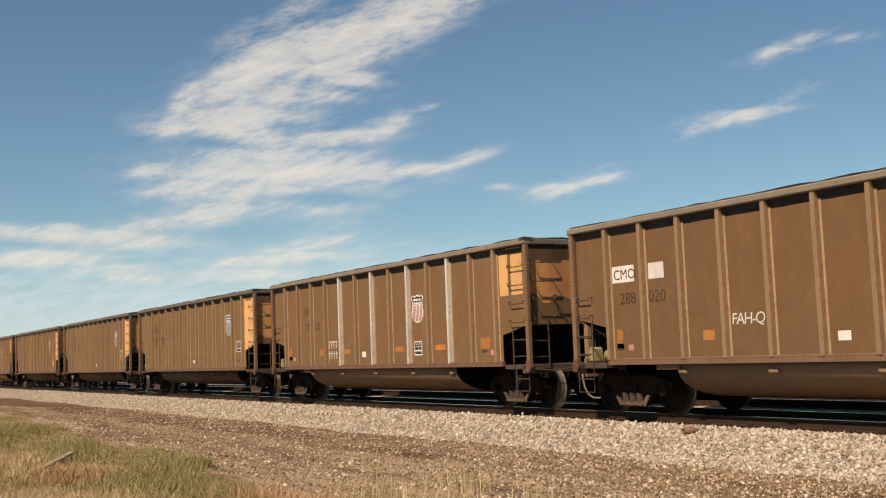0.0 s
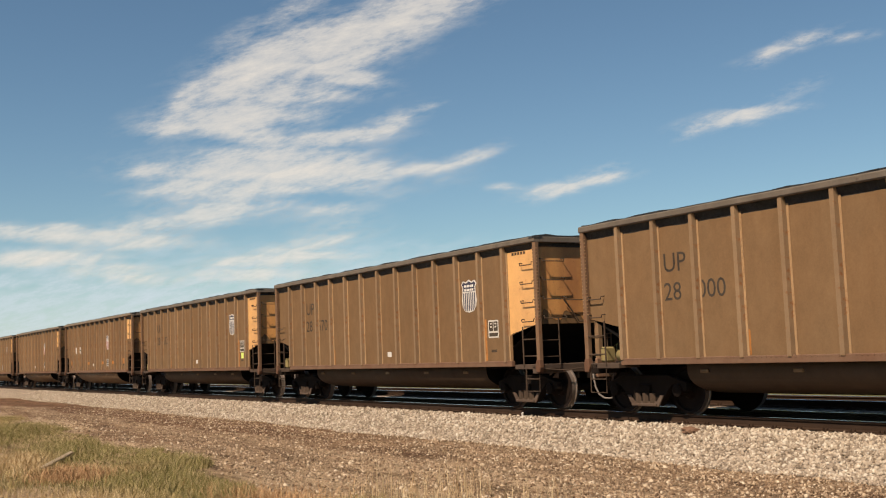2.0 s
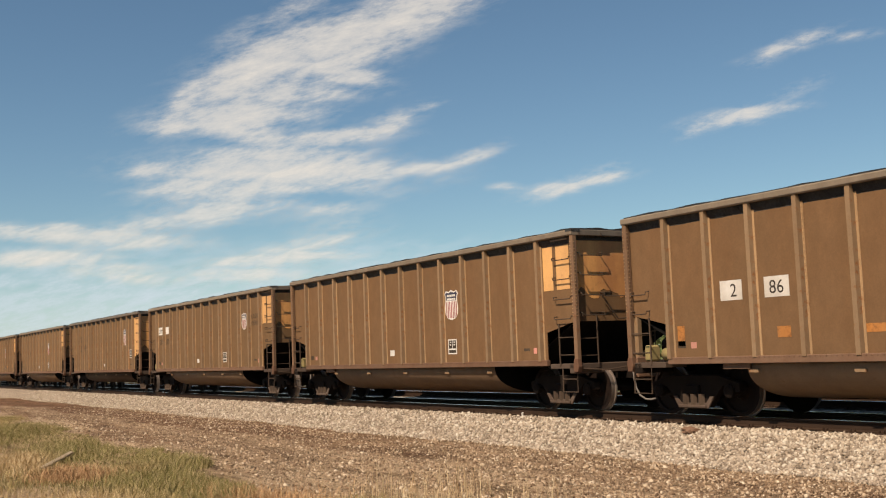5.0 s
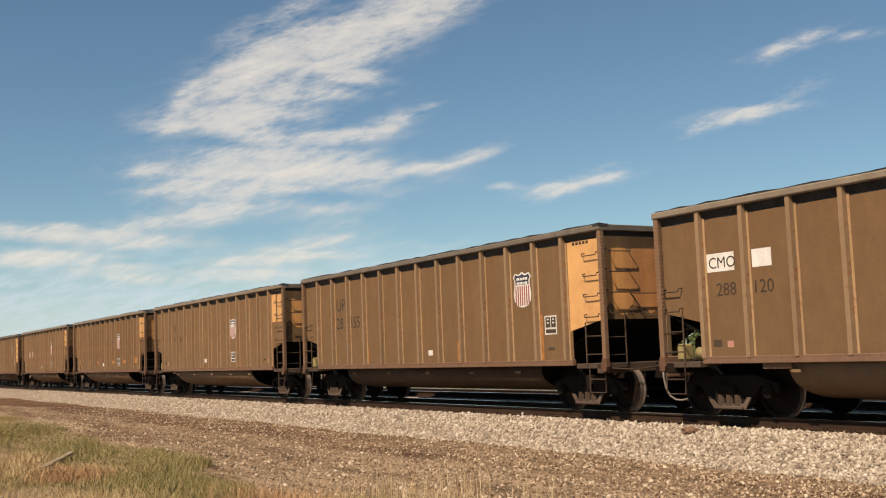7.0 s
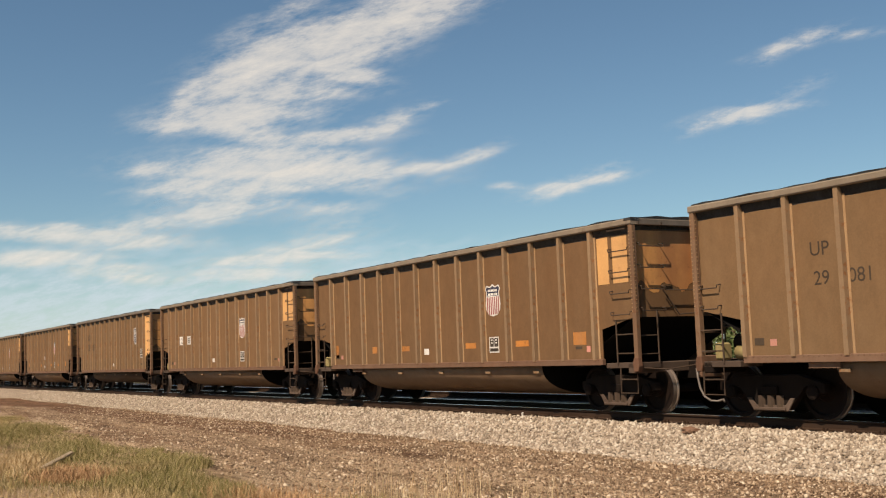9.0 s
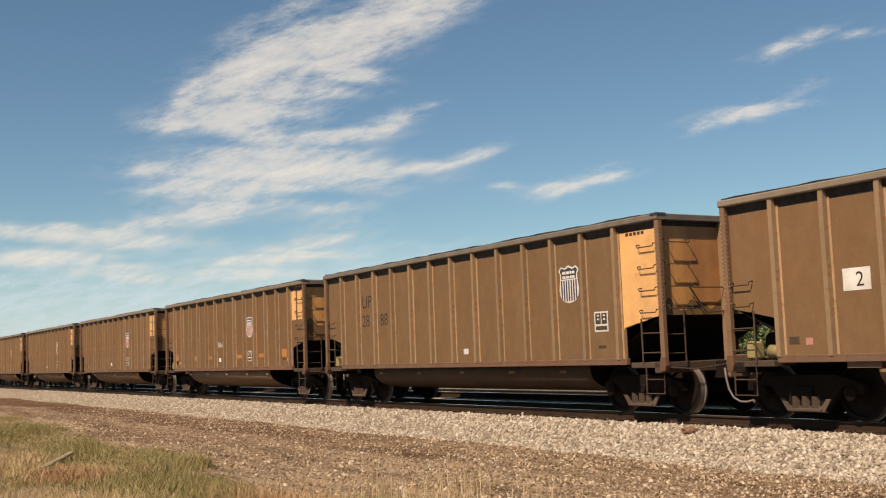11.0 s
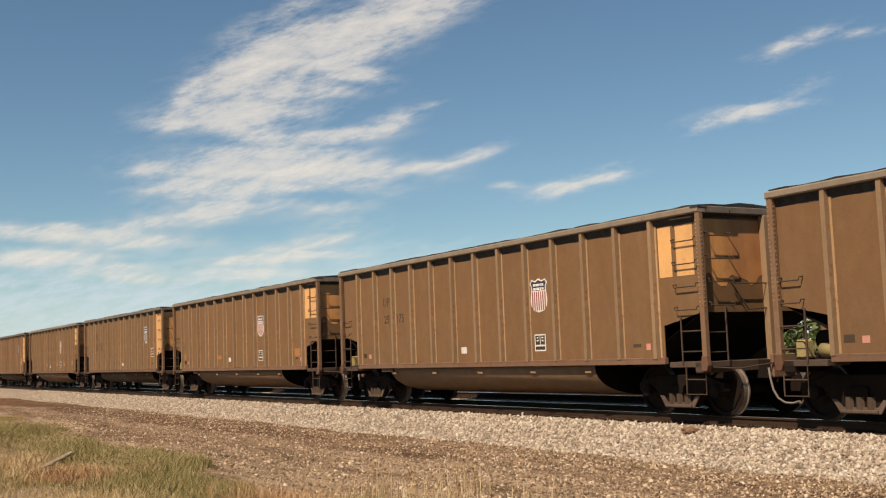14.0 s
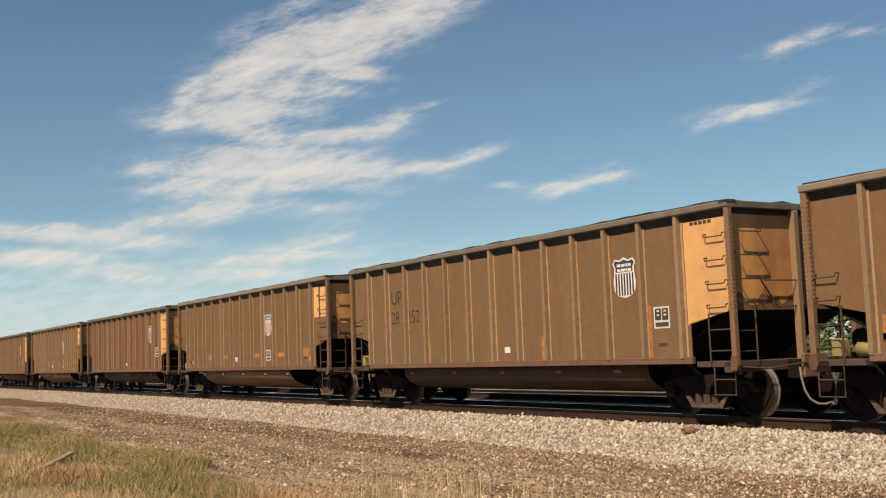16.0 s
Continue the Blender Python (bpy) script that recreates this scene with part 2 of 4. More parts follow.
nt.links.new(ramp(nt, noise_node(nt, 5, 6, 0.65, (0.5, 8, 8)), [(0.3, (0.26, 0.19, 0.12)), (0.6, (0.42, 0.33, 0.22)), (0.8, (0.60, 0.52, 0.40))]), b.inputs["Base Color"])
BARK = mat("shrub_bark", (0.12, 0.085, 0.06), 0.9)[0]

CLOUD = bpy.data.materials.new("thin_cloud")
CLOUD.use_nodes = True
nt = CLOUD.node_tree
nt.nodes.remove(nt.nodes["Principled BSDF"])
att = nt.nodes.new("ShaderNodeAttribute")
att.attribute_name = "cover"
wisp = noise_node(nt, 0.0042, 8, 0.64, (0.8, 2.9, 1), turn=16)
puff = noise_node(nt, 0.013, 8, 0.68, (0.7, 2.3, 1), turn=13)
m1 = nt.nodes.new("ShaderNodeMath"); m1.operation = "MULTIPLY_ADD"
nt.links.new(wisp, m1.inputs[0]); m1.inputs[1].default_value = 1.5; m1.inputs[2].default_value = -1.36
m2 = nt.nodes.new("ShaderNodeMath"); m2.operation = "MULTIPLY_ADD"
nt.links.new(puff, m2.inputs[0]); m2.inputs[1].default_value = 1.25; nt.links.new(m1.outputs[0], m2.inputs[2])
m3 = nt.nodes.new("ShaderNodeMath"); m3.operation = "ADD"
nt.links.new(att.outputs["Fac"], m3.inputs[0]); nt.links.new(m2.outputs[0], m3.inputs[1])
alpha = ramp(nt, m3.outputs[0], [(0.02, (0, 0, 0)), (0.30, (0.26,) * 3), (0.58, (0.60,) * 3), (1.0, (0.84,) * 3)])
clear = nt.nodes.new("ShaderNodeMath"); clear.operation = "MULTIPLY"
edge = ramp(nt, att.outputs["Fac"], [(0.03, (0, 0, 0)), (0.4, (1, 1, 1))])
nt.links.new(alpha, clear.inputs[0]); nt.links.new(edge, clear.inputs[1])
glow = nt.nodes.new("ShaderNodeEmission")
glow.inputs[0].default_value = (0.88, 0.80, 0.70, 1)
glow.inputs[1].default_value = 0.74
tr = nt.nodes.new("ShaderNodeBsdfTransparent")
ms = nt.nodes.new("ShaderNodeMixShader")
nt.links.new(clear.outputs[0], ms.inputs[0]); nt.links.new(tr.outputs[0], ms.inputs[1]); nt.links.new(glow.outputs[0], ms.inputs[2])
nt.links.new(ms.outputs[0], nt.nodes["Material Output"].inputs[0])
HAZE = CLOUD.copy()
HAZE.name = "horizon_haze"
HAZE.node_tree.nodes["Emission"].inputs[0].default_value = (0.66, 0.74, 0.80, 1)


# ---- mesh helpers ----
def box(bm, x0, x1, y0, y1, z0, z1):
    v = [bm.verts.new((x, y, z)) for x in (x0, x1) for y in (y0, y1) for z in (z0, z1)]
    for f in ((0, 1, 3, 2), (4, 6, 7, 5), (0, 4, 5, 1), (2, 3, 7, 6), (0, 2, 6, 4), (1, 5, 7, 3)):
        bm.faces.new([v[i] for i in f])
    return bm


def prism(bm, outline, axis, a, b):
    """Extrudes an outline of (u, w) along an axis: 'y' takes (x, z), 'x' takes (y, z)."""
    put = (lambda u, w, d: (u, d, w)) if axis == "y" else (lambda u, w, d: (d, u, w))
    lo = [bm.verts.new(put(u, w, a)) for u, w in outline]
    hi = [bm.verts.new(put(u, w, b)) for u, w in outline]
    bm.faces.new(lo)
    bm.faces.new(hi[::-1])
    n = len(outline)
    for i in range(n):
        bm.faces.new((lo[i], hi[i], hi[(i + 1) % n], lo[(i + 1) % n]))
    return bm


def tube(bm, points, r, n=6):
    """A round bar along a chain of points."""
    rings = []
    pts = [Vector(p) for p in points]
    for i, p in enumerate(pts):
        d = (pts[min(i + 1, len(pts) - 1)] - pts[max(i - 1, 0)]).normalized()
        side = d.cross(Vector((0.31, 0.17, 0.93))).normalized()
        up = d.cross(side)
        rings.append([bm.verts.new(p + r * (math.cos(k * math.tau / n) * side + math.sin(k * math.tau / n) * up)) for k in range(n)])
    for a, b2 in zip(rings, rings[1:]):
        for k in range(n):
            bm.faces.new((a[k], a[(k + 1) % n], b2[(k + 1) % n], b2[k]))
    bm.faces.new(rings[0][::-1])
    bm.faces.new(rings[-1])
    return bm


def lathe_y(bm, profile, n=28, cx=0.0, cz=0.0):
    """Turns a profile of (y, radius) round the y axis."""
    rings = [[bm.verts.new((cx + r * math.cos(k * math.tau / n), y, cz + r * math.sin(k * math.tau / n))) for k in range(n)] for y, r in profile]
    for a, b2 in zip(rings, rings[1:]):
        for k in range(n):
            bm.faces.new((a[k], a[(k + 1) % n], b2[(k + 1) % n], b2[k]))
    bm.faces.new(rings[0][::-1])
    bm.faces.new(rings[-1])
    return bm


def part(name, bm, material, parent=None, label="", smooth=False):
    me = bpy.data.meshes.new(name)
    bmesh.ops.recalc_face_normals(bm, faces=bm.faces)
    bm.to_mesh(me)
    bm.free()
    me.materials.append(material)
    if smooth:
        for p in me.polygons:
            p.use_smooth = True
    ob = new(name, me)
    ob.parent = parent
    if label:
        ob["label"] = label
    return ob


def soft(bm, w):
    bmesh.ops.bevel(bm, geom=bm.edges[:], offset=w, segments=1, affect="EDGES")
    return bm


def B():
    return bmesh.new()


def mesh_np(name, verts, faces, material):
    me = bpy.data.meshes.new(name)
    n, k = faces.shape
    me.vertices.add(len(verts))
    me.vertices.foreach_set("co", verts.astype(np.float32).ravel())
    me.loops.add(n * k)
    me.loops.foreach_set("vertex_index", faces.astype(np.int32).ravel())
    me.polygons.add(n)
    me.polygons.foreach_set("loop_start", np.arange(0, n * k, k, dtype=np.int32))
    me.update(calc_edges=True)
    me.materials.append(material)
    return new(name, me)


# ---- ground ----
TRACK_Y = 15.15


def ground_z(x, y):
    """Height of the natural ground, without the ballast bed."""
    prof = np.interp(y, [-40, 0, 4.5, 7.0, 10.0, 12.6, 14, 24, 30, 80], [-0.3, -0.3, -0.36, -0.50, -0.62, -0.64, -0.62, -0.62, -0.7, -0.9])
    near = np.exp(-((y - 4) / 9.0) ** 2)
    return prof + near * 0.05 * np.sin(x * 0.45 + y * 0.8) + 0.018 * np.sin(x * 2.1 + 1.7 * y) * np.sin(y * 2.9 - x * 0.6)


def build_ground():
    xs = np.concatenate([[-4500, -1500, -600, -300, -200], np.arange(-140, -60, 2.0), np.arange(-60, 12, 0.35), [14, 20, 40, 100, 400, 1500, 4500]])
    ys = np.concatenate([[-4500, -1500, -400, -100, -30, -10], np.arange(-4, 14, 0.3), np.arange(14, 34, 2.0), [36, 60, 100, 300, 1000, 4500]])
    gx, gy = np.meshgrid(xs, ys, indexing="ij")
    gz = ground_z(gx, gy)
    n, m = gx.shape
    idx = np.arange(n * m).reshape(n, m)
    f = np.stack([idx[:-1, :-1], idx[1:, :-1], idx[1:, 1:], idx[:-1, 1:]], -1).reshape(-1, 4)
    ob = mesh_np("ground", np.stack([gx, gy, gz], -1).reshape(-1, 3), f, GROUND)
    tagged(ob, "brown gravelly dirt beside the railway with darker oily bands", "ground", kind="structure")


def bed_outline(c):
    """Cross section (y, z) of one track's ballast bed."""
    return [(c - 3.0, -0.75), (c - 2.55, -0.60), (c - 1.95, -0.34), (c - 1.38, -0.175), (c - 0.6, -0.20), (c + 0.6, -0.20), (c + 1.38, -0.175), (c + 2.3, -0.185), (c + 3.0, -0.75)]


def build_bed(c):
    bm = B()
    xs = [-1500, -400] + [-160 + 4 * i for i in range(45)] + [60, 400, 1500]
    rows = [[bm.verts.new((x, y, z)) for y, z in bed_outline(c)] for x in xs]
    for a, b2 in zip(rows, rows[1:]):
        for k in range(len(a) - 1):
            bm.faces.new((a[k], b2[k], b2[k + 1], a[k + 1]))
    ob = part("ballast_bed", bm, BED)
    return tagged(ob, "bed of pale crushed stone ballast carrying the track", "ballast", kind="structure")


BED, nt, b = mat("ballast_bed_gravel", (0.36, 0.29, 0.22), 0.95)
vor = nt.nodes.new("ShaderNodeTexVoronoi")
vor.inputs["Scale"].default_value = 17
geo = nt.nodes.new("ShaderNodeNewGeometry")
nt.links.new(geo.outputs["Position"], vor.inputs["Vector"])
c = ramp(nt, vor.outputs["Distance"], [(0.0, (0.46, 0.38, 0.30)), (0.45, (0.36, 0.29, 0.22)), (0.8, (0.10, 0.08, 0.06))])
c = mix(nt, 0.6, c, ramp(nt, noise_node(nt, 9, 4, 0.7, (1, 1, 1), True), [(0.3, (0.6, 0.57, 0.54)), (0.7, (1.15, 1.12, 1.08))]), "MULTIPLY")
# shade under the train painted in with coal dust and oil between near-track rails
yy = nt.nodes.new("ShaderNodeSeparateXYZ")
nt.links.new(geo.outputs["Position"], yy.inputs[0])
off = nt.nodes.new("ShaderNodeMath"); off.operation = "SUBTRACT"; off.inputs[1].default_value = TRACK_Y
nt.links.new(yy.outputs["Y"], off.inputs[0])
away = nt.nodes.new("ShaderNodeMath"); away.operation = "ABSOLUTE"
nt.links.new(off.outputs[0], away.inputs[0])
foul_shade = ramp(nt, away.outputs[0], [(0.0, (0.8,) * 3), (0.97, (0.75,) * 3), (1.0, (0, 0, 0))])
c = mix(nt, foul_shade, c, (0.060, 0.036, 0.022))
nt.links.new(c, b.inputs["Base Color"])
bump(nt, b, vor.outputs["Distance"], 1.0, -0.04)


def build_track(c, label):
    t = tagged(new("railway_track"), label, "railway track")
    for s in (-1, 1):
        y = c + s * 0.755
        bm = B()
        sec = [(-0.075, -0.171), (0.075, -0.171), (0.075, -0.158), (0.012, -0.14), (0.009, -0.045), (0.037, -0.035), (0.037, -0.006), (-0.037, -0.006), (-0.037, -0.035), (-0.009, -0.045), (-0.012, -0.14), (-0.075, -0.158)]
        prism(bm, [(y + u, w) for u, w in sec], "x", -900, 300)
        rail = part("rail", bm, RAIL_SIDE, t)
        bm = B()
        prism(bm, [(y - 0.036, -0.006), (y + 0.036, -0.006), (y + 0.032, 0), (y - 0.032, 0)], "x", -900, 300)
        part("running_surface", bm, RAIL_TOP, rail, "polished steel running surface")
    bm = soft(box(B(), -0.115, 0.115, c - 1.30, c + 1.30, -0.35, -0.178), 0.012)
    tie = part("tie", bm, TIE, t)
    tie.location.x = -4.0
    bm = B()
    spots = [-4.0 - 0.53 * i if i < 140 else -4.0 + 0.53 * (i - 139) for i in range(150)]
    for x in spots:
        for s in (-1, 1):
            yr = c + s * 0.755
            box(bm, x - 0.09, x + 0.09, yr - 0.17, yr + 0.17, -0.178, -0.166)
            for d in (-0.11, 0.11):
                box(bm, x - 0.055, x - 0.025, yr + d - 0.015, yr + d + 0.015, -0.166, -0.125)
                box(bm, x + 0.025, x + 0.055, yr + d - 0.015, yr + d + 0.015, -0.166, -0.125)
    part("tie_plate", bm, RAIL_SIDE, t)["kind"] = "stuff"
    for x in spots[1:]:
        q = tie.copy()
        scene.collection.objects.link(q)
        q.location = (x, random.uniform(-0.03, 0.03), 0)
    return t


def stones(name, n, area, size, z_of, label, category, seed, material=None):
    """Scattered angular stones: squashed random octahedra resting on a surface."""
    rng = np.random.default_rng(seed)
    base = np.array([(1, 0, 0), (-1, 0, 0), (0, 1, 0), (0, -1, 0), (0, 0, 1), (0, 0, -1), (.6, .6, .5), (-.6, -.6, -.5)])
    fa = np.array([(0, 2, 6), (2, 4, 6), (4, 0, 6), (2, 1, 4), (1, 3, 4), (3, 0, 4), (2, 0, 5), (1, 2, 5), (0, 3, 5), (3, 1, 7), (1, 5, 7), (5, 3, 7)])
    x, y = area(rng, n)
    s = size[0] + (size[1] - size[0]) * rng.random(n) ** 2.2
    q = rng.normal(size=(n, 4))
    q /= np.linalg.norm(q, axis=1)[:, None]
    w_, a, b2, c2 = q.T
    R = np.stack([1 - 2 * (b2 * b2 + c2 * c2), 2 * (a * b2 - c2 * w_), 2 * (a * c2 + b2 * w_), 2 * (a * b2 + c2 * w_), 1 - 2 * (a * a + c2 * c2), 2 * (b2 * c2 - a * w_),
                  2 * (a * c2 - b2 * w_), 2 * (b2 * c2 + a * w_), 1 - 2 * (a * a + b2 * b2)], -1).reshape(n, 3, 3)
    v = base[None] * (0.7 + 0.5 * rng.random((n, 8, 1))) * np.stack([s, s * (0.6 + 0.4 * rng.random(n)), s * (0.45 + 0.4 * rng.random(n))], -1)[:, None]
    v = np.einsum("nij,nkj->nki", R, v)
    v += np.stack([x, y, z_of(x, y) + 0.25 * s], -1)[:, None]
    f = (fa[None] + 8 * np.arange(n)[:, None, None]).reshape(-1, 3)
    ob = mesh_np(name, v.reshape(-1, 3), f, material or STONE)
    return tagged(ob, label, category, kind="stuff")


def bed_z(x, y):
    o = bed_outline(TRACK_Y)
    z = np.interp(y, [p[0] for p in o], [p[1] for p in o])
    return np.maximum(z, ground_z(x, y))


def depth_spread(rng, n, x_near, x_far):
    """More pieces close by: even in the logarithm of the distance."""
    u = rng.random(n)
    return -np.exp(np.log(x_near) + (np.log(x_far) - np.log(x_near)) * u)


def blades(name, material, x, y, h, width, lean, seed, label, category="grass"):
    rng = np.random.default_rng(seed)
    n = len(x)
    z = ground_z(x, y) - 0.02
    az = rng.random(n) * math.tau
    d = np.stack([np.cos(az), np.sin(az)], -1)
    side = np.stack([-d[:, 1], d[:, 0]], -1) * (width * (0.6 + 0.8 * rng.random(n)))[:, None]
    ln = lean * (0.3 + rng.random(n)) * h
    p = np.stack([x, y, z], -1)
    v = np.zeros((n, 5, 3))
    v[:, 0] = p; v[:, 0, :2] -= side
    v[:, 1] = p; v[:, 1, :2] += side
    mid = p.copy(); mid[:, :2] += d * (0.3 * ln)[:, None]; mid[:, 2] += 0.6 * h
    v[:, 2] = mid; v[:, 2, :2] += side * 0.7
    v[:, 3] = mid; v[:, 3, :2] -= side * 0.7
    v[:, 4] = p; v[:, 4, :2] += d * ln[:, None]; v[:, 4, 2] += h
    k = 5 * np.arange(n)[:, None]
    f = np.concatenate([k + np.array([0, 1, 2]), k + np.array([0, 2, 3]), k + np.array([3, 2, 4])], 0)
    ob = mesh_np(name, v.reshape(-1, 3), f, material)
    return tagged(ob, label, category, kind="stuff")


def grass_edge(x):
    return 4.95 - 0.047 * x + 0.35 * np.sin(x * 0.55) + 0.3 * np.sin(x * 1.7 + 1)


def build_vegetation():
    rng = np.random.default_rng(5)
    n = 250000
    x = depth_spread(rng, n, 8.0, 75.0)
    y = grass_edge(x) - np.abs(rng.normal(size=n)) * np.minimum(1.2 - 0.06 * x, 4.5) - 0.1
    keep = (y > -0.17 * x - 2.2) & (y > 0.6)
    x, y = x[keep], y[keep]
    h = (0.06 + 0.17 * rng.random(len(x)) ** 1.7) * (0.75 + 0.35 * np.sin(x * 0.9 + y * 2.0))
    blades("grass", BLADE, x, y, h, 0.0032, 1.1, 6, "patchy green and drying verge grass")
    n = 2600
    x = -8.3 - 5 * rng.random(n) ** 1.5
    y = 5.3 - 0.19 * (x + 8) * 2 + rng.normal(size=n) * 0.55
    keep = np.sin(x * 3.1) + np.sin(y * 4.3 + x) + rng.normal(size=n) * 0.6 > 0.5
    x, y = x[keep], y[keep]
    blades("dry_stalks", STRAW, x, y, 0.15 + 0.35 * rng.random(len(x)), 0.0035, 0.4, 8, "sparse pale dry grass stalks on dirt")
    for cx, cy, r, m in ((-16.4, 3.45, 0.75, 3600), (-12.6, 5.0, 1.1, 2400), (-11.0, 5.2, 0.8, 1200)):
        x = cx + rng.normal(size=m) * r * 0.6
        y = cy - 0.12 * (x - cx) + rng.normal(size=m) * r * 0.4
        blades("dry_weed_clump", RUSSET, x, y, 0.05 + 0.17 * rng.random(m) ** 1.5, 0.0035, 0.9, int(m + 10 * cy), "russet dried weed clump in the verge grass", "weeds")


build_ground()
build_bed(TRACK_Y)
build_bed(TRACK_Y + 4.6)

# ---- lettering and markings ----
def on_side(name, outline, material, car, lift, label=""):
    """A thin painted shape on the near side sheet, from an outline of (x, z)."""
    y = -FACE - 0.0015 - lift
    bm = B()
    prism(bm, outline, "y", y, y - 0.0012)
    return part(name, bm, material, car, label)


def rect(x0, x1, z0, z1):
    return [(x0, z0), (x1, z0), (x1, z1), (x0, z1)]



# ---- coal gondola: x runs from the trailing end (0) to the leading end, y = 0 on the track's centre, z = 0 on the rail ----
LENGTH, HALF, SILL_Z, TOP_Z = 14.65, 1.60, 0.95, 3.73
FACE = HALF - 0.115        # the sheet's outer face, behind the posts
POSTS = [1.11 + 1.018 * i for i in range(13)]


def truck(parent, x):
    """Three-piece freight truck with two keyed wheelsets."""
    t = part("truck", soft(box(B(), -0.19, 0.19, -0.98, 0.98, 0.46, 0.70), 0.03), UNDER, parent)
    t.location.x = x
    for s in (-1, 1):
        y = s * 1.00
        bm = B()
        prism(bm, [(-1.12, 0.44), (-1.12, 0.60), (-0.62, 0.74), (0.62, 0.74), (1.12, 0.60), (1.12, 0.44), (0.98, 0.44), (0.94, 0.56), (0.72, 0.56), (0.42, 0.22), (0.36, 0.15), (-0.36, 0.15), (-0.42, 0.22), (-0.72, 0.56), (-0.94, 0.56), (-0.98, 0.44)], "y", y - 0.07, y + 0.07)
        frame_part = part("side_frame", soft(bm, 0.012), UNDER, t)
        for d in (-0.2, 0.0, 0.2):
            bm = B()
            tube(bm, [(d, y + s * 0.06, 0.2), (d, y + s * 0.06, 0.40)], 0.078, 8)
            part("spring", bm, IRON, frame_part)
        for d in (-0.89, 0.89):
            bm = lathe_y(B(), [(y - 0.02, 0.12), (y + s * 0.11, 0.12), (y + s * 0.13, 0.075)], 12, d, 0.457)
            part("bearing_cap", bm, UNDER, frame_part)
    for s in (-1, 1):
        y = s * 1.09
        part("bolster_end", soft(box(B(), -0.17, 0.17, y - 0.03, y + 0.05, 0.40, 0.56), 0.015), UNDER, t)
        part("spring_plank", soft(box(B(), -0.34, 0.34, y - 0.06, y - 0.02, 0.15, 0.205), 0.01), NEST, t)
        bm = prism(B(), [(-0.52, 0.36), (-0.37, 0.14), (0.37, 0.14), (0.52, 0.36), (0.42, 0.36), (0.33, 0.235), (-0.33, 0.235), (-0.42, 0.36)], "y", s * 1.066, s * 1.10)
        part("spring_seat", soft(bm, 0.008), NEST, t)
    for d in (-0.36, 0.36):
        part("brake_beam", tube(B(), [(d, -0.78, 0.36), (d * 0.75, 0.0, 0.40), (d, 0.78, 0.36)], 0.035, 6), UNDER, t)
    for d in (-0.89, 0.89):
        bm = B()
        lathe_y(bm, [(-0.98, 0.07), (-0.70, 0.08), (0.70, 0.08), (0.98, 0.07)], 12)
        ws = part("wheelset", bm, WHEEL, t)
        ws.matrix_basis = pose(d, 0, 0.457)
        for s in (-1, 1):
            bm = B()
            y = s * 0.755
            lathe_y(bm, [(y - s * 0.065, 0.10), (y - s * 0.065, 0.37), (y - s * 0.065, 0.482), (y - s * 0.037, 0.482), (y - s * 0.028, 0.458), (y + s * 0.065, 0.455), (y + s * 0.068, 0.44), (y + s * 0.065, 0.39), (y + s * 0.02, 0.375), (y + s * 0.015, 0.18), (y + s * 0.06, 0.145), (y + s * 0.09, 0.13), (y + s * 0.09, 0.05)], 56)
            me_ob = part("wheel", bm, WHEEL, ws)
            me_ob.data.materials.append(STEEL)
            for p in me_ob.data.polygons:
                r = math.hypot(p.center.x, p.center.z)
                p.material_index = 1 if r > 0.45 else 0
    return t


def grab(parent, x0, x1, y, z, out, material=IRON):
    """A bent grab iron on the side: two legs standing off the sheet and a hand bar with drop."""
    part("grab_iron", tube(B(), [(x0, y, z), (x0, y - out, z - 0.01), (x0 + 0.02, y - out, z - 0.06), (x1 - 0.02, y - out, z - 0.06), (x1, y - out, z - 0.01), (x1, y, z)], 0.012, 5), material, parent)


def end_grab(parent, x, out, y0, y1, z):
    part("grab_iron", tube(B(), [(x, y0, z), (x + out, y0, z - 0.01), (x + out, y0, z - 0.06), (x + out, y1, z - 0.06), (x + out, y1, z - 0.01), (x, y1, z)], 0.012, 5), IRON, parent)


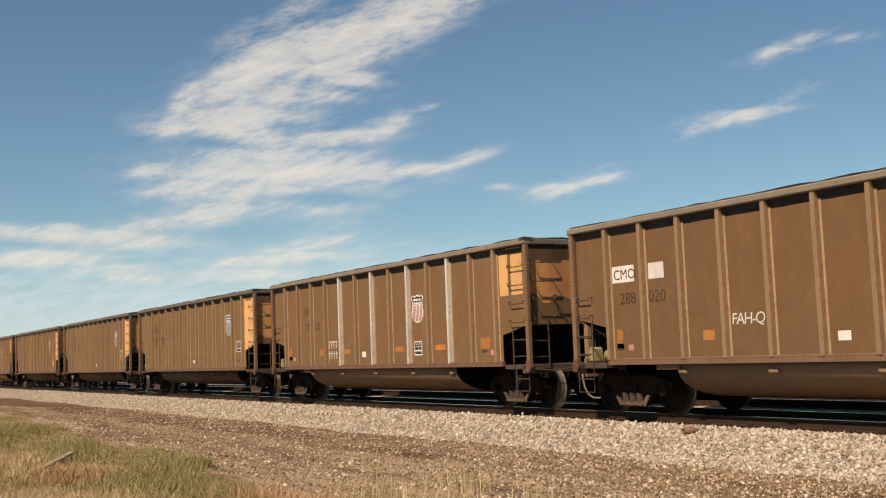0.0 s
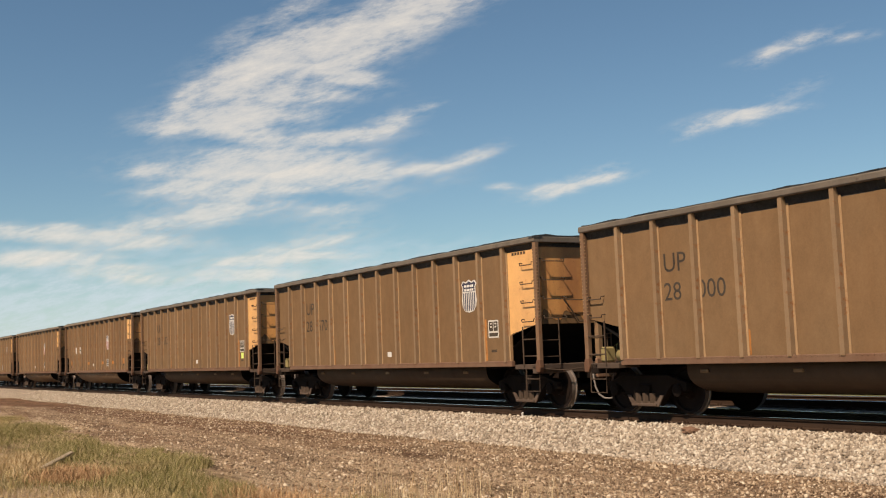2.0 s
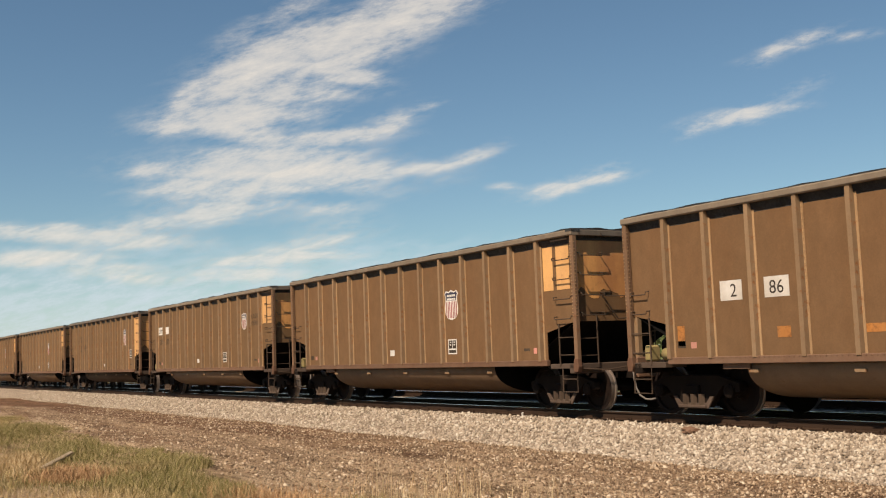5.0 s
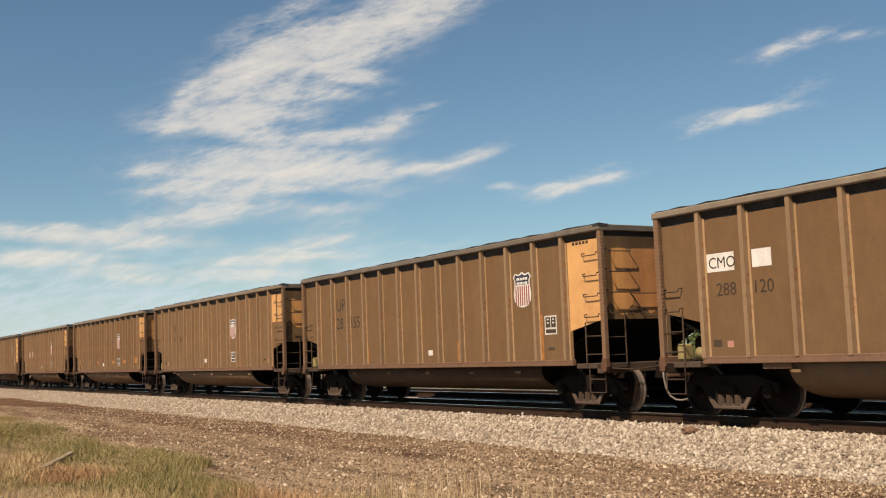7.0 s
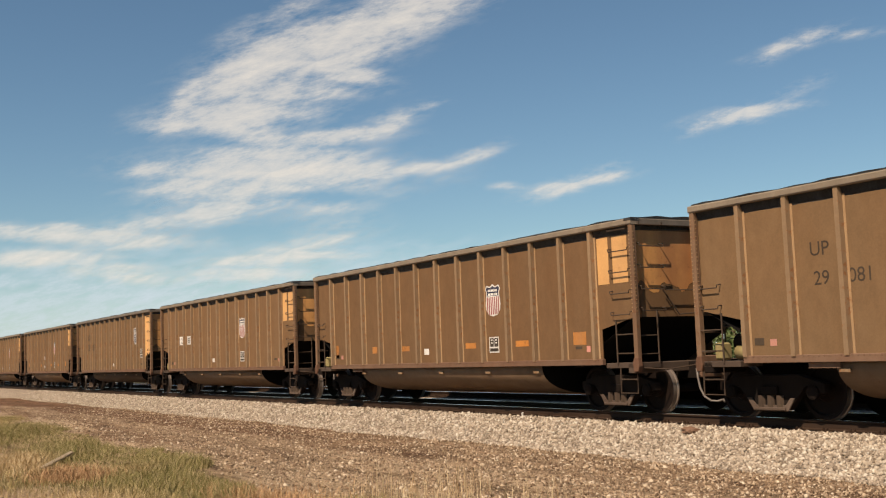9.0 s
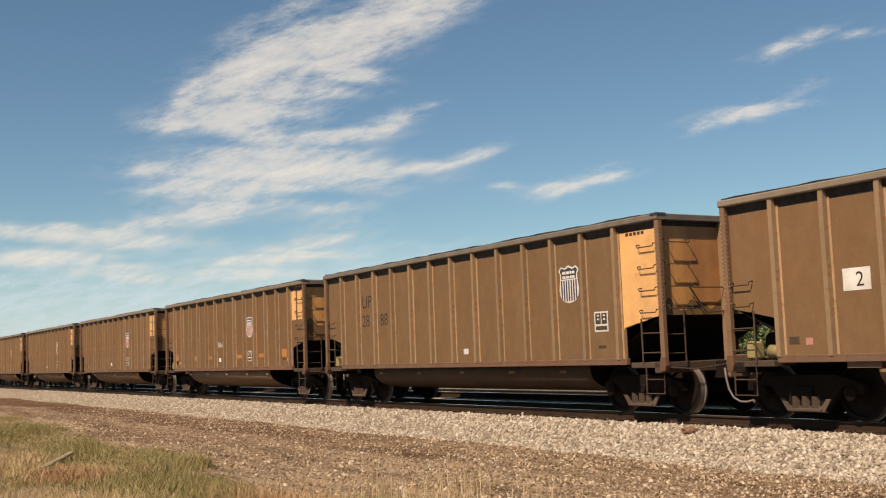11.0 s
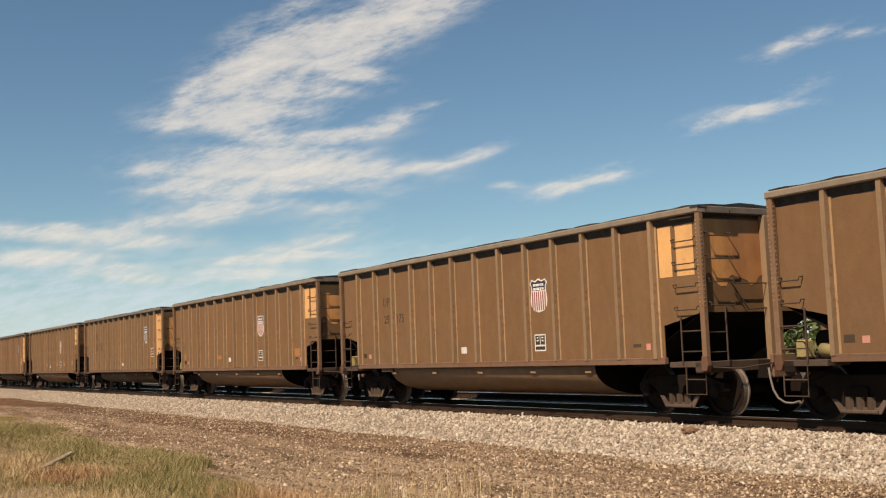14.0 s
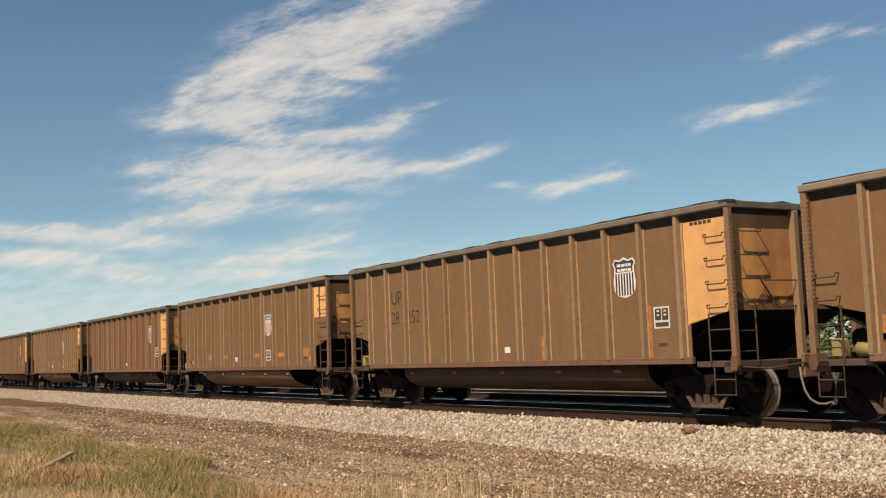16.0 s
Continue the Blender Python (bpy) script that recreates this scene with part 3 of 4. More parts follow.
def gondola(kind, label):
    tub_car = kind == "tub"
    car = tagged(new("coal_gondola"), label, "coal wagon", "coal train wagons")
    z0, z1 = SILL_Z, TOP_Z
    cut_a, cut_b = z0 + 0.70, z0 + 0.92      # the slope of the end cut-outs
    xa, xb = 1.12, 13.50
    # sides
    for s in (-1, 1):
        ya, yb = s * FACE, s * (FACE - 0.012)
        bm = prism(B(), [(xa, z0 + 0.1), (xb, z0 + 0.1), (xb, cut_a), (LENGTH - 0.09, cut_b), (LENGTH - 0.09, z1 - 0.05), (0.09, z1 - 0.05), (0.09, cut_b), (xa, cut_a)], "y", ya, yb)
        part("side_sheet", bm, DUSTY, car)
        side = part("side_sill", soft(box(B(), xa - 0.06, xb + 0.06, s * (HALF - 0.125), s * (HALF - 0.03), z0, z0 + 0.125), 0.008), SILL, car)
        if s < 0:
            bm = B()
            for i in range(120):
                x = xa + 0.06 + i * (xb - xa - 0.12) / 119
                box(bm, x - 0.009, x + 0.009, -HALF + 0.022, -HALF + 0.034, z0 + 0.095, z0 + 0.113)
            part("riveted_edge", bm, SILL, side)["kind"] = "stuff"
        bm = B()
        prism(bm, [(s * (HALF - 0.14), z1 - 0.12), (s * HALF, z1 - 0.12), (s * (HALF + 0.015), z1 - 0.10), (s * (HALF + 0.015), z1 - 0.02), (s * HALF, z1), (s * (HALF - 0.14), z1)], "x", 0.0, LENGTH)
        part("top_chord", bm, PALE_CHORD if tub_car else CHORD, car)
        # corner posts at each end
        for x in (0.06, LENGTH - 0.06):
            bm = soft(box(B(), x - 0.055, x + 0.055, s * (HALF - 0.11), s * (HALF - 0.004), z0 - 0.02, z1 - 0.12), 0.012)
            cp = part("corner_post", bm, CORNER, car)
            if s < 0:
                bm = B()
                for i in range(22):
                    z = z0 + 1.0 + i * 0.072
                    box(bm, x + 0.055, x + 0.064, -HALF + 0.03, -HALF + 0.052, z, z + 0.022)
                    box(bm, x - 0.035, x - 0.012, -HALF - 0.005, -HALF + 0.004, z, z + 0.022)
                part("riveted_edge", bm, FLANGE, cp)["kind"] = "stuff"
    # hat-section posts: one mesh, many objects

    def post_mesh():
        bm = B()
        f = -FACE
        w, d = 0.055, 0.100
        lo, hi = z0 + 0.10, z1 - 0.12
        prof = [(-w - 0.045, f), (-w - 0.045, f - 0.012), (-w, f - 0.012), (-w + 0.012, f - d), (w - 0.012, f - d), (w, f - 0.012), (w + 0.045, f - 0.012), (w + 0.045, f)]
        a = [bm.verts.new((x, y, lo)) for x, y in prof]
        c2 = [bm.verts.new((x, y, hi)) for x, y in prof]
        for i in range(8):
            bm.faces.new((a[i], a[(i + 1) % 8], c2[(i + 1) % 8], c2[i]))
        bm.faces.new(a)
        bm.faces.new(c2)
        return bm

    first = rivets = None
    for i, x in enumerate(POSTS):
        for s in (-1, 1):
            if first is None:
                first = part("side_post", post_mesh(), POST, car)
                first.data.materials.append(FLANGE)
                for p in first.data.polygons:
                    if abs(p.center.x) > 0.06 and len(p.vertices) == 4:
                        p.material_index = 1
                o = first
            else:
                o = first.copy()
                scene.collection.objects.link(o)
            o.location = (x, 0, 0)
            if s > 0:
                o.rotation_euler = (0, 0, math.pi)
            if s < 0 and i in (3, 6, 9):
                if rivets is None:
                    bm = B()
                    for k in range(13):
                        z = z1 - 0.30 - 0.10 * k
                        box(bm, 0.066, 0.088, -FACE - 0.022, -FACE - 0.011, z - 0.02, z + 0.02)
                    rivets = rv = part("riveted_edge", bm, WORN_EDGE, o)
                    rv["kind"] = "stuff"
                else:
                    rv = rivets.copy()
                    scene.collection.objects.link(rv)
                    rv.parent = o
    # ends: upper sheet, slope sheet, chord, posts
    for lead in (False, True):
        m = (lambda x: x) if lead else (lambda x: LENGTH - x)
        e = m(LENGTH - 0.13)
        bm = box(B(), min(e, m(LENGTH - 0.118)), max(e, m(LENGTH - 0.118)), -HALF + 0.11, HALF - 0.11, cut_b - 0.02, z1 - 0.1)
        end = part("end_sheet", bm, DUSTY, car)
        if lead:
            lo = cut_b if not tub_car else z0 + 1.30
            wear = random.Random(21)
            rim = [(-HALF + 0.12 + (2 * HALF - 0.24) * k / 40, lo + 0.02 + wear.uniform(0, 0.05) + 0.16 * wear.random() ** 3 + 0.10 * (1 + math.sin(k * 0.7))) for k in range(41)]
            bm = prism(B(), rim + [(HALF - 0.12, z1 - 0.22), (-HALF + 0.12, z1 - 0.22)], "x", LENGTH - 0.118, LENGTH - 0.114)
            part("yellow_panel", bm, END_YELLOW, end, "grimy yellow painted upper end panel, browner on the far side")
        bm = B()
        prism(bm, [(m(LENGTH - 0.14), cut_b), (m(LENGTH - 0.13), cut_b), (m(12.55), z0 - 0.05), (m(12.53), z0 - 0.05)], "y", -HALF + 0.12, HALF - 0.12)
        # shade of the open corner is in the sheet's black colour
        part("slope_sheet", bm, VOID_SHADE, car)
        a, b2 = sorted((m(LENGTH - 0.30), m(LENGTH)))
        part("end_chord", soft(box(B(), a, b2, -HALF + 0.142, HALF - 0.142, z1 - 0.125, z1 - 0.004), 0.012), CHORD, car)
        a, b2 = sorted((m(LENGTH - 0.114), m(LENGTH + 0.02)))
        if lead:
            part("coal_crust", soft(box(B(), LENGTH - 0.20, LENGTH + 0.006, -HALF - 0.019, -HALF + 0.22, z1 - 0.05, z1 + 0.012), 0.01), COAL, car, "black coal crust on the top corner")
        part("end_post", soft(box(B(), a, b2, 0.0, 0.12, z0 - 0.1, z1 - 0.13), 0.01), POST, car)
        # gusset at the near corner, walkway, draft sill and coupler
        for s in (-1, 1):
            a, b2 = sorted((m(LENGTH - 0.98), m(LENGTH - 0.02)))
            part("end_platform", soft(box(B(), a, b2, s * 1.56, s * 1.02, z0 - 0.06, z0 + 0.04), 0.008), GRIMY_STEP, car)
            xc = m(LENGTH - 0.06)
            bm = prism(B(), [(xc - 0.07, z0 - 0.13), (xc + 0.05, z0 - 0.13), (xc + 0.085, z0 - 0.02), (xc + 0.055, z0 + 0.14), (xc - 0.055, z0 + 0.14), (xc - 0.09, z0 + 0.02)], "y", s * (HALF - 0.10), s * (HALF + 0.012))
            part("corner_casting", soft(bm, 0.012), CASTING, car, "rust-red cast foot of the corner post")
        a, b2 = sorted((m(11.9), m(LENGTH + 0.26)))
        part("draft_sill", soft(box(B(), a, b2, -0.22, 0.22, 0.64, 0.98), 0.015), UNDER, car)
        a, b2 = sorted((m(LENGTH + 0.22), m(LENGTH + 0.30)))
        part("striker", soft(box(B(), a, b2, -0.3, 0.3, 0.66, 1.08), 0.02), SILL, car)
        bm = B()
        a, b2 = sorted((m(LENGTH + 0.28), m(LENGTH + 0.60)))
        box(bm, a, b2, -0.07, 0.07, 0.80, 0.94)
        a, b2 = sorted((m(LENGTH + 0.56), m(LENGTH + 0.755)))
        box(bm, a, b2, -0.02 if lead else -0.15, 0.15 if lead else 0.02, 0.74, 1.0)
        part("coupler", soft(bm, 0.02), UNDER, car)
        a, b2 = sorted((m(LENGTH - 0.34), m(LENGTH - 0.12)))
        part("end_sill", soft(box(B(), a, b2, -HALF + 0.04, HALF - 0.04, z0 - 0.16, z0 + 0.04), 0.015), GRIMY_STEP if lead else UNDER, car)
        # trainline hose
        x = m(LENGTH + 0.30)
        sgn = 1 if lead else -1
        part("brake_hose", tube(B(), [(x, -0.42, 0.84), (x + sgn * 0.04, -0.44, 0.66), (x + sgn * 0.09, -0.44, 0.46), (x + sgn * 0.17, -0.42, 0.31), (x + sgn * 0.28, -0.37, 0.23), (x + sgn * 0.38, -0.3, 0.22), (x + sgn * 0.467, -0.22, 0.25)], 0.021, 8), HOSE, car, smooth=True)
        # sill step below the corner
        xs = m(LENGTH - 0.10), m(LENGTH - 0.58)
        part("sill_step", tube(B(), [(xs[0], -HALF + 0.06, z0 + 0.02), (xs[0], -HALF + 0.05, 0.42), (xs[1], -HALF + 0.05, 0.42), (xs[1], -HALF + 0.06, z0 + 0.02)], 0.016, 5), IRON, car)
        part("sill_step", tube(B(), [(xs[0], -HALF + 0.05, 0.68), (xs[1], -HALF + 0.05, 0.68)], 0.013, 5), IRON, car)
        # short ladder in the open corner
        for dy, dx in ((-HALF + 0.03, (LENGTH - 0.62, LENGTH - 0.12)),):
            a, b2 = m(dx[0]), m(dx[1])
            part("ladder_stile", tube(B(), [(a, dy, z0), (a, dy, cut_b - 0.06)], 0.018, 5), IRON, car)
            for z in (z0 + 0.22, z0 + 0.58):
                part("ladder_rung", tube(B(), [(a, dy, z), (b2, dy, z)], 0.013, 5), IRON, car)
        a = m(LENGTH - 0.10)
        part("ladder_stile", tube(B(), [(a, -HALF + 0.62, z0 - 0.02), (a, -HALF + 0.62, cut_b + 0.1)], 0.018, 5), IRON, car)
        for z in (z0 + 0.20, z0 + 0.55):
            part("ladder_rung", tube(B(), [(a, -HALF + 0.10, z), (a, -HALF + 0.62, z)], 0.013, 5), IRON, car)
    # side yellow panel and climbing irons at the leading end
    f = -FACE
    if tub_car:
        bm = B()
        for u0, u1 in ((13.46, 13.80), (13.92, 14.36)):
            prism(bm, [(u0, z0 + 1.58), (u1, z0 + 1.58), (u1, z1 - 0.28), (u0, z1 - 0.28)], "y", f - 0.005, f - 0.001)
    else:
        bm = prism(B(), [(13.44, cut_a - 0.02), (13.50, cut_a + 0.02), (14.54, cut_b - 0.01), (14.54, z1 - 0.20), (13.44, z1 - 0.20)], "y", f - 0.005, f - 0.001)
    part("yellow_panel", bm, YELLOW, car, "bright yellow panel on the leading corner")
    for k in range(0 if tub_car else 5):
        on_side("lettering_bar", rect(13.62 + 0.11 * k, 13.70 + 0.11 * k, z1 - 0.33, z1 - 0.27), FADED, car, 0.006)
    for i in range(5 if tub_car else 4):
        grab(car, 13.88 if tub_car else 14.0, 14.46, f, cut_b + 0.10 + i * 0.41, 0.085)
        end_grab(car, LENGTH - 0.114, 0.12, -1.42, -0.84, cut_b + 0.16 + i * 0.41)
    for i in range(2):
        grab(car, 0.14, 0.56, f, cut_b + 0.08 + i * 0.36, 0.085)
    end_grab(car, LENGTH - 0.114, 0.10, -0.8, 1.2, cut_b + 0.55)
    part("uncoupling_lever", tube(B(), [(LENGTH - 0.05, -0.85, cut_b + 0.5), (LENGTH - 0.05, -0.45, cut_b + 0.02), (LENGTH - 0.05, 0.1, cut_b + 0.05)], 0.016, 5), IRON, car)
    part("uncoupling_lever", tube(B(), [(LENGTH - 0.02, -1.45, z0 - 0.06), (LENGTH + 0.16, -1.0, z0 - 0.1), (LENGTH + 0.32, -0.25, z0 - 0.02)], 0.016, 5), IRON, car)
    # brake gear at the trailing end
    part("air_reservoir", tube(B(), [(0.42, -0.95, z0 + 0.34), (1.12, -0.95, z0 + 0.34)], 0.17, 12), UNDER, car, smooth=True)
    part("brake_valve", soft(box(B(), 0.22, 0.40, -1.38, -1.12, z0 + 0.06, z0 + 0.36), 0.03), TANK, car, "pale dusty brake valve")
    part("retaining_pipe", tube(B(), [(0.30, -1.25, z0 + 0.3), (0.30, -1.25, z0 + 0.62), (0.62, -1.1, z0 + 0.66), (1.0, -0.9, z0 + 0.5)], 0.018, 5), IRON, car)
    part("brake_cylinder", tube(B(), [(0.62, -1.2, z0 + 0.18), (0.98, -1.2, z0 + 0.18)], 0.12, 12), TANK, car, smooth=True)
    # floor and tub
    part("floor", box(B(), 2.0, 12.7, -HALF + 0.13, HALF - 0.13, z0 + 0.02, z0 + 0.06), UNDER, car)
    bm = B()
    if tub_car:
        hw, depth, t0, t1 = 1.46, 0.66, 2.85, 11.40
        sec = [(hw * math.cos(a), z0 + 0.02 - depth * math.sin(a) ** 0.8) for a in [math.pi * i / 20 for i in range(21)]]
    else:
        hw, depth, t0, t1 = 1.30, 0.60, 2.55, 12.1
        sec = [(hw * math.cos(a) * (1 if abs(math.cos(a)) < 0.85 else 1), z0 + 0.02 - depth * math.sin(a) ** 0.62) for a in [math.pi * i / 20 for i in range(21)]]
    prism(bm, sec, "x", t0, t1)
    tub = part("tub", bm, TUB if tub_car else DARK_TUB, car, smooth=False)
    # flat tub ends get the same painted-in shade; the curved sheet keeps its paint
    tub.data.materials.append(VOID_SHADE)
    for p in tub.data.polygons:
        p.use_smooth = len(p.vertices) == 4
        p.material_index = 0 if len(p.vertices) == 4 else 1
    if tub_car:
        bm = box(B(), 2.35, 2.95, -HALF + 0.10, -HALF + 0.2, z0 - 0.09, z0 - 0.005)
        part("jacking_pad", bm, SILL, car)
    for i, x in enumerate((3.0, 5.1, 7.2, 9.3, 11.2)):
        part("tub_bracket", soft(box(B(), x - 0.10, x + 0.10, -hw - 0.02, -hw + 0.06, z0 - 0.16, z0 - 0.10), 0.008), POST, car)
    # coal-free inside walls are hidden by the load; trucks
    truck(car, LENGTH / 2 - 6.17)
    truck(car, LENGTH / 2 + 6.05)
    return car


def shield(car, x, z, h=0.92, worn=False):
    w = h * 0.40
    pts = [(0, -0.52), (0.30, -0.47), (0.48, -0.34), (0.53, -0.15), (0.47, 0.12), (0.46, 0.26), (0.55, 0.36), (0.42, 0.47), (0.20, 0.43), (0, 0.50)]
    full = pts + [(-u, v) for u, v in pts[-2:0:-1]]
    base = on_side("shield_emblem", [(x + u * w * 2 * 1.0, z + v * h) for u, v in full], WHITE, car, 0, "faded railway shield in white, red and dark blue")
    top = [(0.41, 0.13), (0.40, 0.25), (0.485, 0.355), (0.39, 0.43), (0.20, 0.385), (0, 0.445)]
    on_side("shield_band", [(x + u * w * 2, z + v * h) for u, v in top + [(-u, v) for u, v in top[-2::-1]]], BLUE, base, 0.002)
    for i in range(7):
        u = (-0.39 + 0.13 * i)
        b0 = -0.40 if abs(u) > 0.3 else -0.46
        on_side("stripe", rect(x + (u - 0.035) * w * 2, x + (u + 0.035) * w * 2, z + b0 * h, z + 0.10 * h), RED if not worn else BLUE, base, 0.002)
    for v in (0.30, 0.18):
        for u0, u1 in ((-0.33, -0.16), (-0.13, 0.05), (0.08, 0.17), (0.20, 0.33)):
            on_side("lettering_bar", rect(x + u0 * w * 2, x + u1 * w * 2, z + (v - 0.035) * h, z + (v + 0.035) * h), WHITE, base, 0.004)


def notice(car, x, z, w=0.42, h=0.44):
    o = on_side("maintenance_stencil", rect(x - w / 2, x + w / 2, z - h / 2, z + h / 2), WHITE, car, 0, "white framed maintenance stencil")
    for u0, u1, v0, v1 in ((-0.42, -0.03, -0.12, 0.42), (0.03, 0.42, -0.12, 0.42), (-0.42, 0.42, -0.42, -0.22)):
        on_side("stencil_field", rect(x + u0 * w, x + u1 * w, z + v0 * h, z + v1 * h), BLACK, o, 0.002)
    for u in (-0.3, 0.14):
        for v in (0.30, 0.12):
            on_side("lettering_bar", rect(x + u * w, x + (u + 0.16) * w, z + (v - 0.04) * h, z + (v + 0.04) * h), WHITE, o, 0.004)


def words(text, x, z, height, material, car, lift=0.001, name="lettering", spacing=1.1, slant=0.0):
    cu = bpy.data.curves.new(name, "FONT")
    cu.body, cu.size, cu.align_x, cu.extrude, cu.space_character, cu.shear = text, height * 1.38, "LEFT", 0.0006, spacing, slant
    cu.resolution_u = 3
    tmp = bpy.data.objects.new("tmp", cu)
    scene.collection.objects.link(tmp)
    me = bpy.data.meshes.new_from_object(tmp.evaluated_get(bpy.context.evaluated_depsgraph_get()))
    bpy.data.objects.remove(tmp)
    bpy.data.curves.remove(cu)
    me.materials.clear()
    me.materials.append(material)
    o = new(name, me)
    o.parent = car
    o.matrix_basis = pose(x, -FACE - 0.002 - lift, z, 90, 0, 0)
    return o


def patch(car, x, z, w, h, material, name="paint_patch", label=""):
    return on_side(name, rect(x - w / 2, x + w / 2, z - h / 2, z + h / 2), material, car, 0.0005, label)


SMALL = random.Random(11)


def dress(car, i, kind, spec):
    """The markings of one wagon; each sits in a panel between two posts."""
    z0 = SILL_Z
    if kind == "tub":
        if "slogan" in spec:
            shield(car, 11.70, z0 + 1.74, 0.58)
        else:
            shield(car, 9.66, z0 + 1.52, 0.72)
        notice(car, 9.64, z0 + 0.50, 0.40, 0.36)
        patch(car, 6.56, z0 + 0.40, 0.24, 0.15, WHITE, "white_label")
        if spec.get("orange"):
            for x, w, h in ((1.36, 0.18, 0.36), (3.72, 0.28, 0.18), (5.45, 0.46, 0.13), (8.65, 0.46, 0.13), (10.75, 0.50, 0.13)):
                if SMALL.random() < 0.8:
                    patch(car, x, z0 + 0.50, w, h, ORANGE)
            patch(car, 12.78, z0 + 0.55, 0.42, 0.26, ORANGE)
        patch(car, 12.74, z0 + 0.36, 0.22, 0.06, FADED, "dark_label")
        patch(car, 13.05, z0 + 0.33, 0.12, 0.12, PINK, "pink_label")
        patch(car, 1.66, z0 + 0.33, 0.14, 0.11, PINK, "pink_label")
        patch(car, 1.36, z0 + 0.35, 0.20, 0.12, FADED, "dark_label")
    else:
        shield(car, 11.78, z0 + 1.68, 0.77, not spec.get("red"))
        notice(car, 12.76, z0 + 0.86, 0.42, 0.40)
        patch(car, 12.76, z0 + 0.36, 0.22, 0.06, FADED, "dark_label")
        patch(car, 7.70, z0 + 0.37, 0.22, 0.13, WHITE, "white_label")
        for x, hgt in ((4.26, 0.42), (12.44, 0.95), (10.30, 0.40), (9.05, 0.5)):
            if SMALL.random() < 0.7:
                patch(car, x, z0 + 0.14 + hgt / 2, 0.09, hgt, ORANGE)
    if "plates" in spec:
        patch(car, 1.53, z0 + 1.74, 0.64, 0.32, WHITE, "white_plate")
        words(spec["plates"], 1.25, z0 + 1.64, 0.20, BLACK, car, 0.003, spacing=1.0)
        patch(car, 2.46, z0 + 1.74, 0.42, 0.30, WHITE, "white_plate")
    if "number" in spec:
        a, b2 = spec["number"]
        if "plates" in spec:
            words(a, 1.40, z0 + 1.16, 0.23, FADED, car, spacing=1.0)
            words(b2, 2.22, z0 + 1.16, 0.23, FADED, car, spacing=1.0)
        elif kind == "tub":
            words(a, 2.55, z0 + 1.20, 0.23, FADED, car, spacing=0.98)
            words(b2, 3.20, z0 + 1.20, 0.23, FADED, car, spacing=0.98)
        else:
            words(a, 2.27, z0 + 1.16, 0.34, BLACK, car, spacing=1.0)
            words(b2, 3.12, z0 + 1.16, 0.34, BLACK, car, spacing=1.0)
    if "mark" in spec:
        words(spec["mark"], 2.50 if kind == "tub" else 2.28, z0 + (1.66 if kind == "tub" else 1.68), 0.23 if kind == "tub" else 0.36, FADED if kind == "tub" else BLACK, car, spacing=1.0)
    if "chalk" in spec:
        words(spec["chalk"], spec.get("chalk_x", 4.27), z0 + 0.66 + spec.get("chalk_up", 0.0), 0.20, WHITE, car, name="chalk_graffiti", spacing=0.86, slant=0.1)
    if "bare_patch" in spec:
        for x, w in ((2.62, 0.50), (3.62, 0.52)):
            patch(car, x, z0 + 1.24, w, 0.34, WHITE, "white_plate")
            words({2.62: "2", 3.62: "86"}[x], x - 0.02 if x < 3 else x - 0.16, z0 + 1.13, 0.23, BLACK, car, 0.003, spacing=1.0)
    if "scrawl" in spec:
        for r in range(2):
            for k in range(4):
                x = 4.28 + 0.16 * k
                patch(car, x, z0 + 0.72 - 0.3 * r, 0.04, 0.22, WHITE, "chalk_stroke")
                patch(car, x + 0.05, z0 + 0.80 - 0.34 * r, 0.09, 0.035, WHITE, "chalk_stroke")
    if "slogan" in spec:
        for k, w_ in enumerate(spec["slogan"]):
            words(w_, 12.33, z0 + 1.80 - 0.24 * k, 0.16, FADED, car, spacing=1.0)
    if "tag" in spec:
        patch(car, 12.78, z0 + 0.53, 0.24, 0.2, LIME, "lime_tag", "lime green inspection tag")


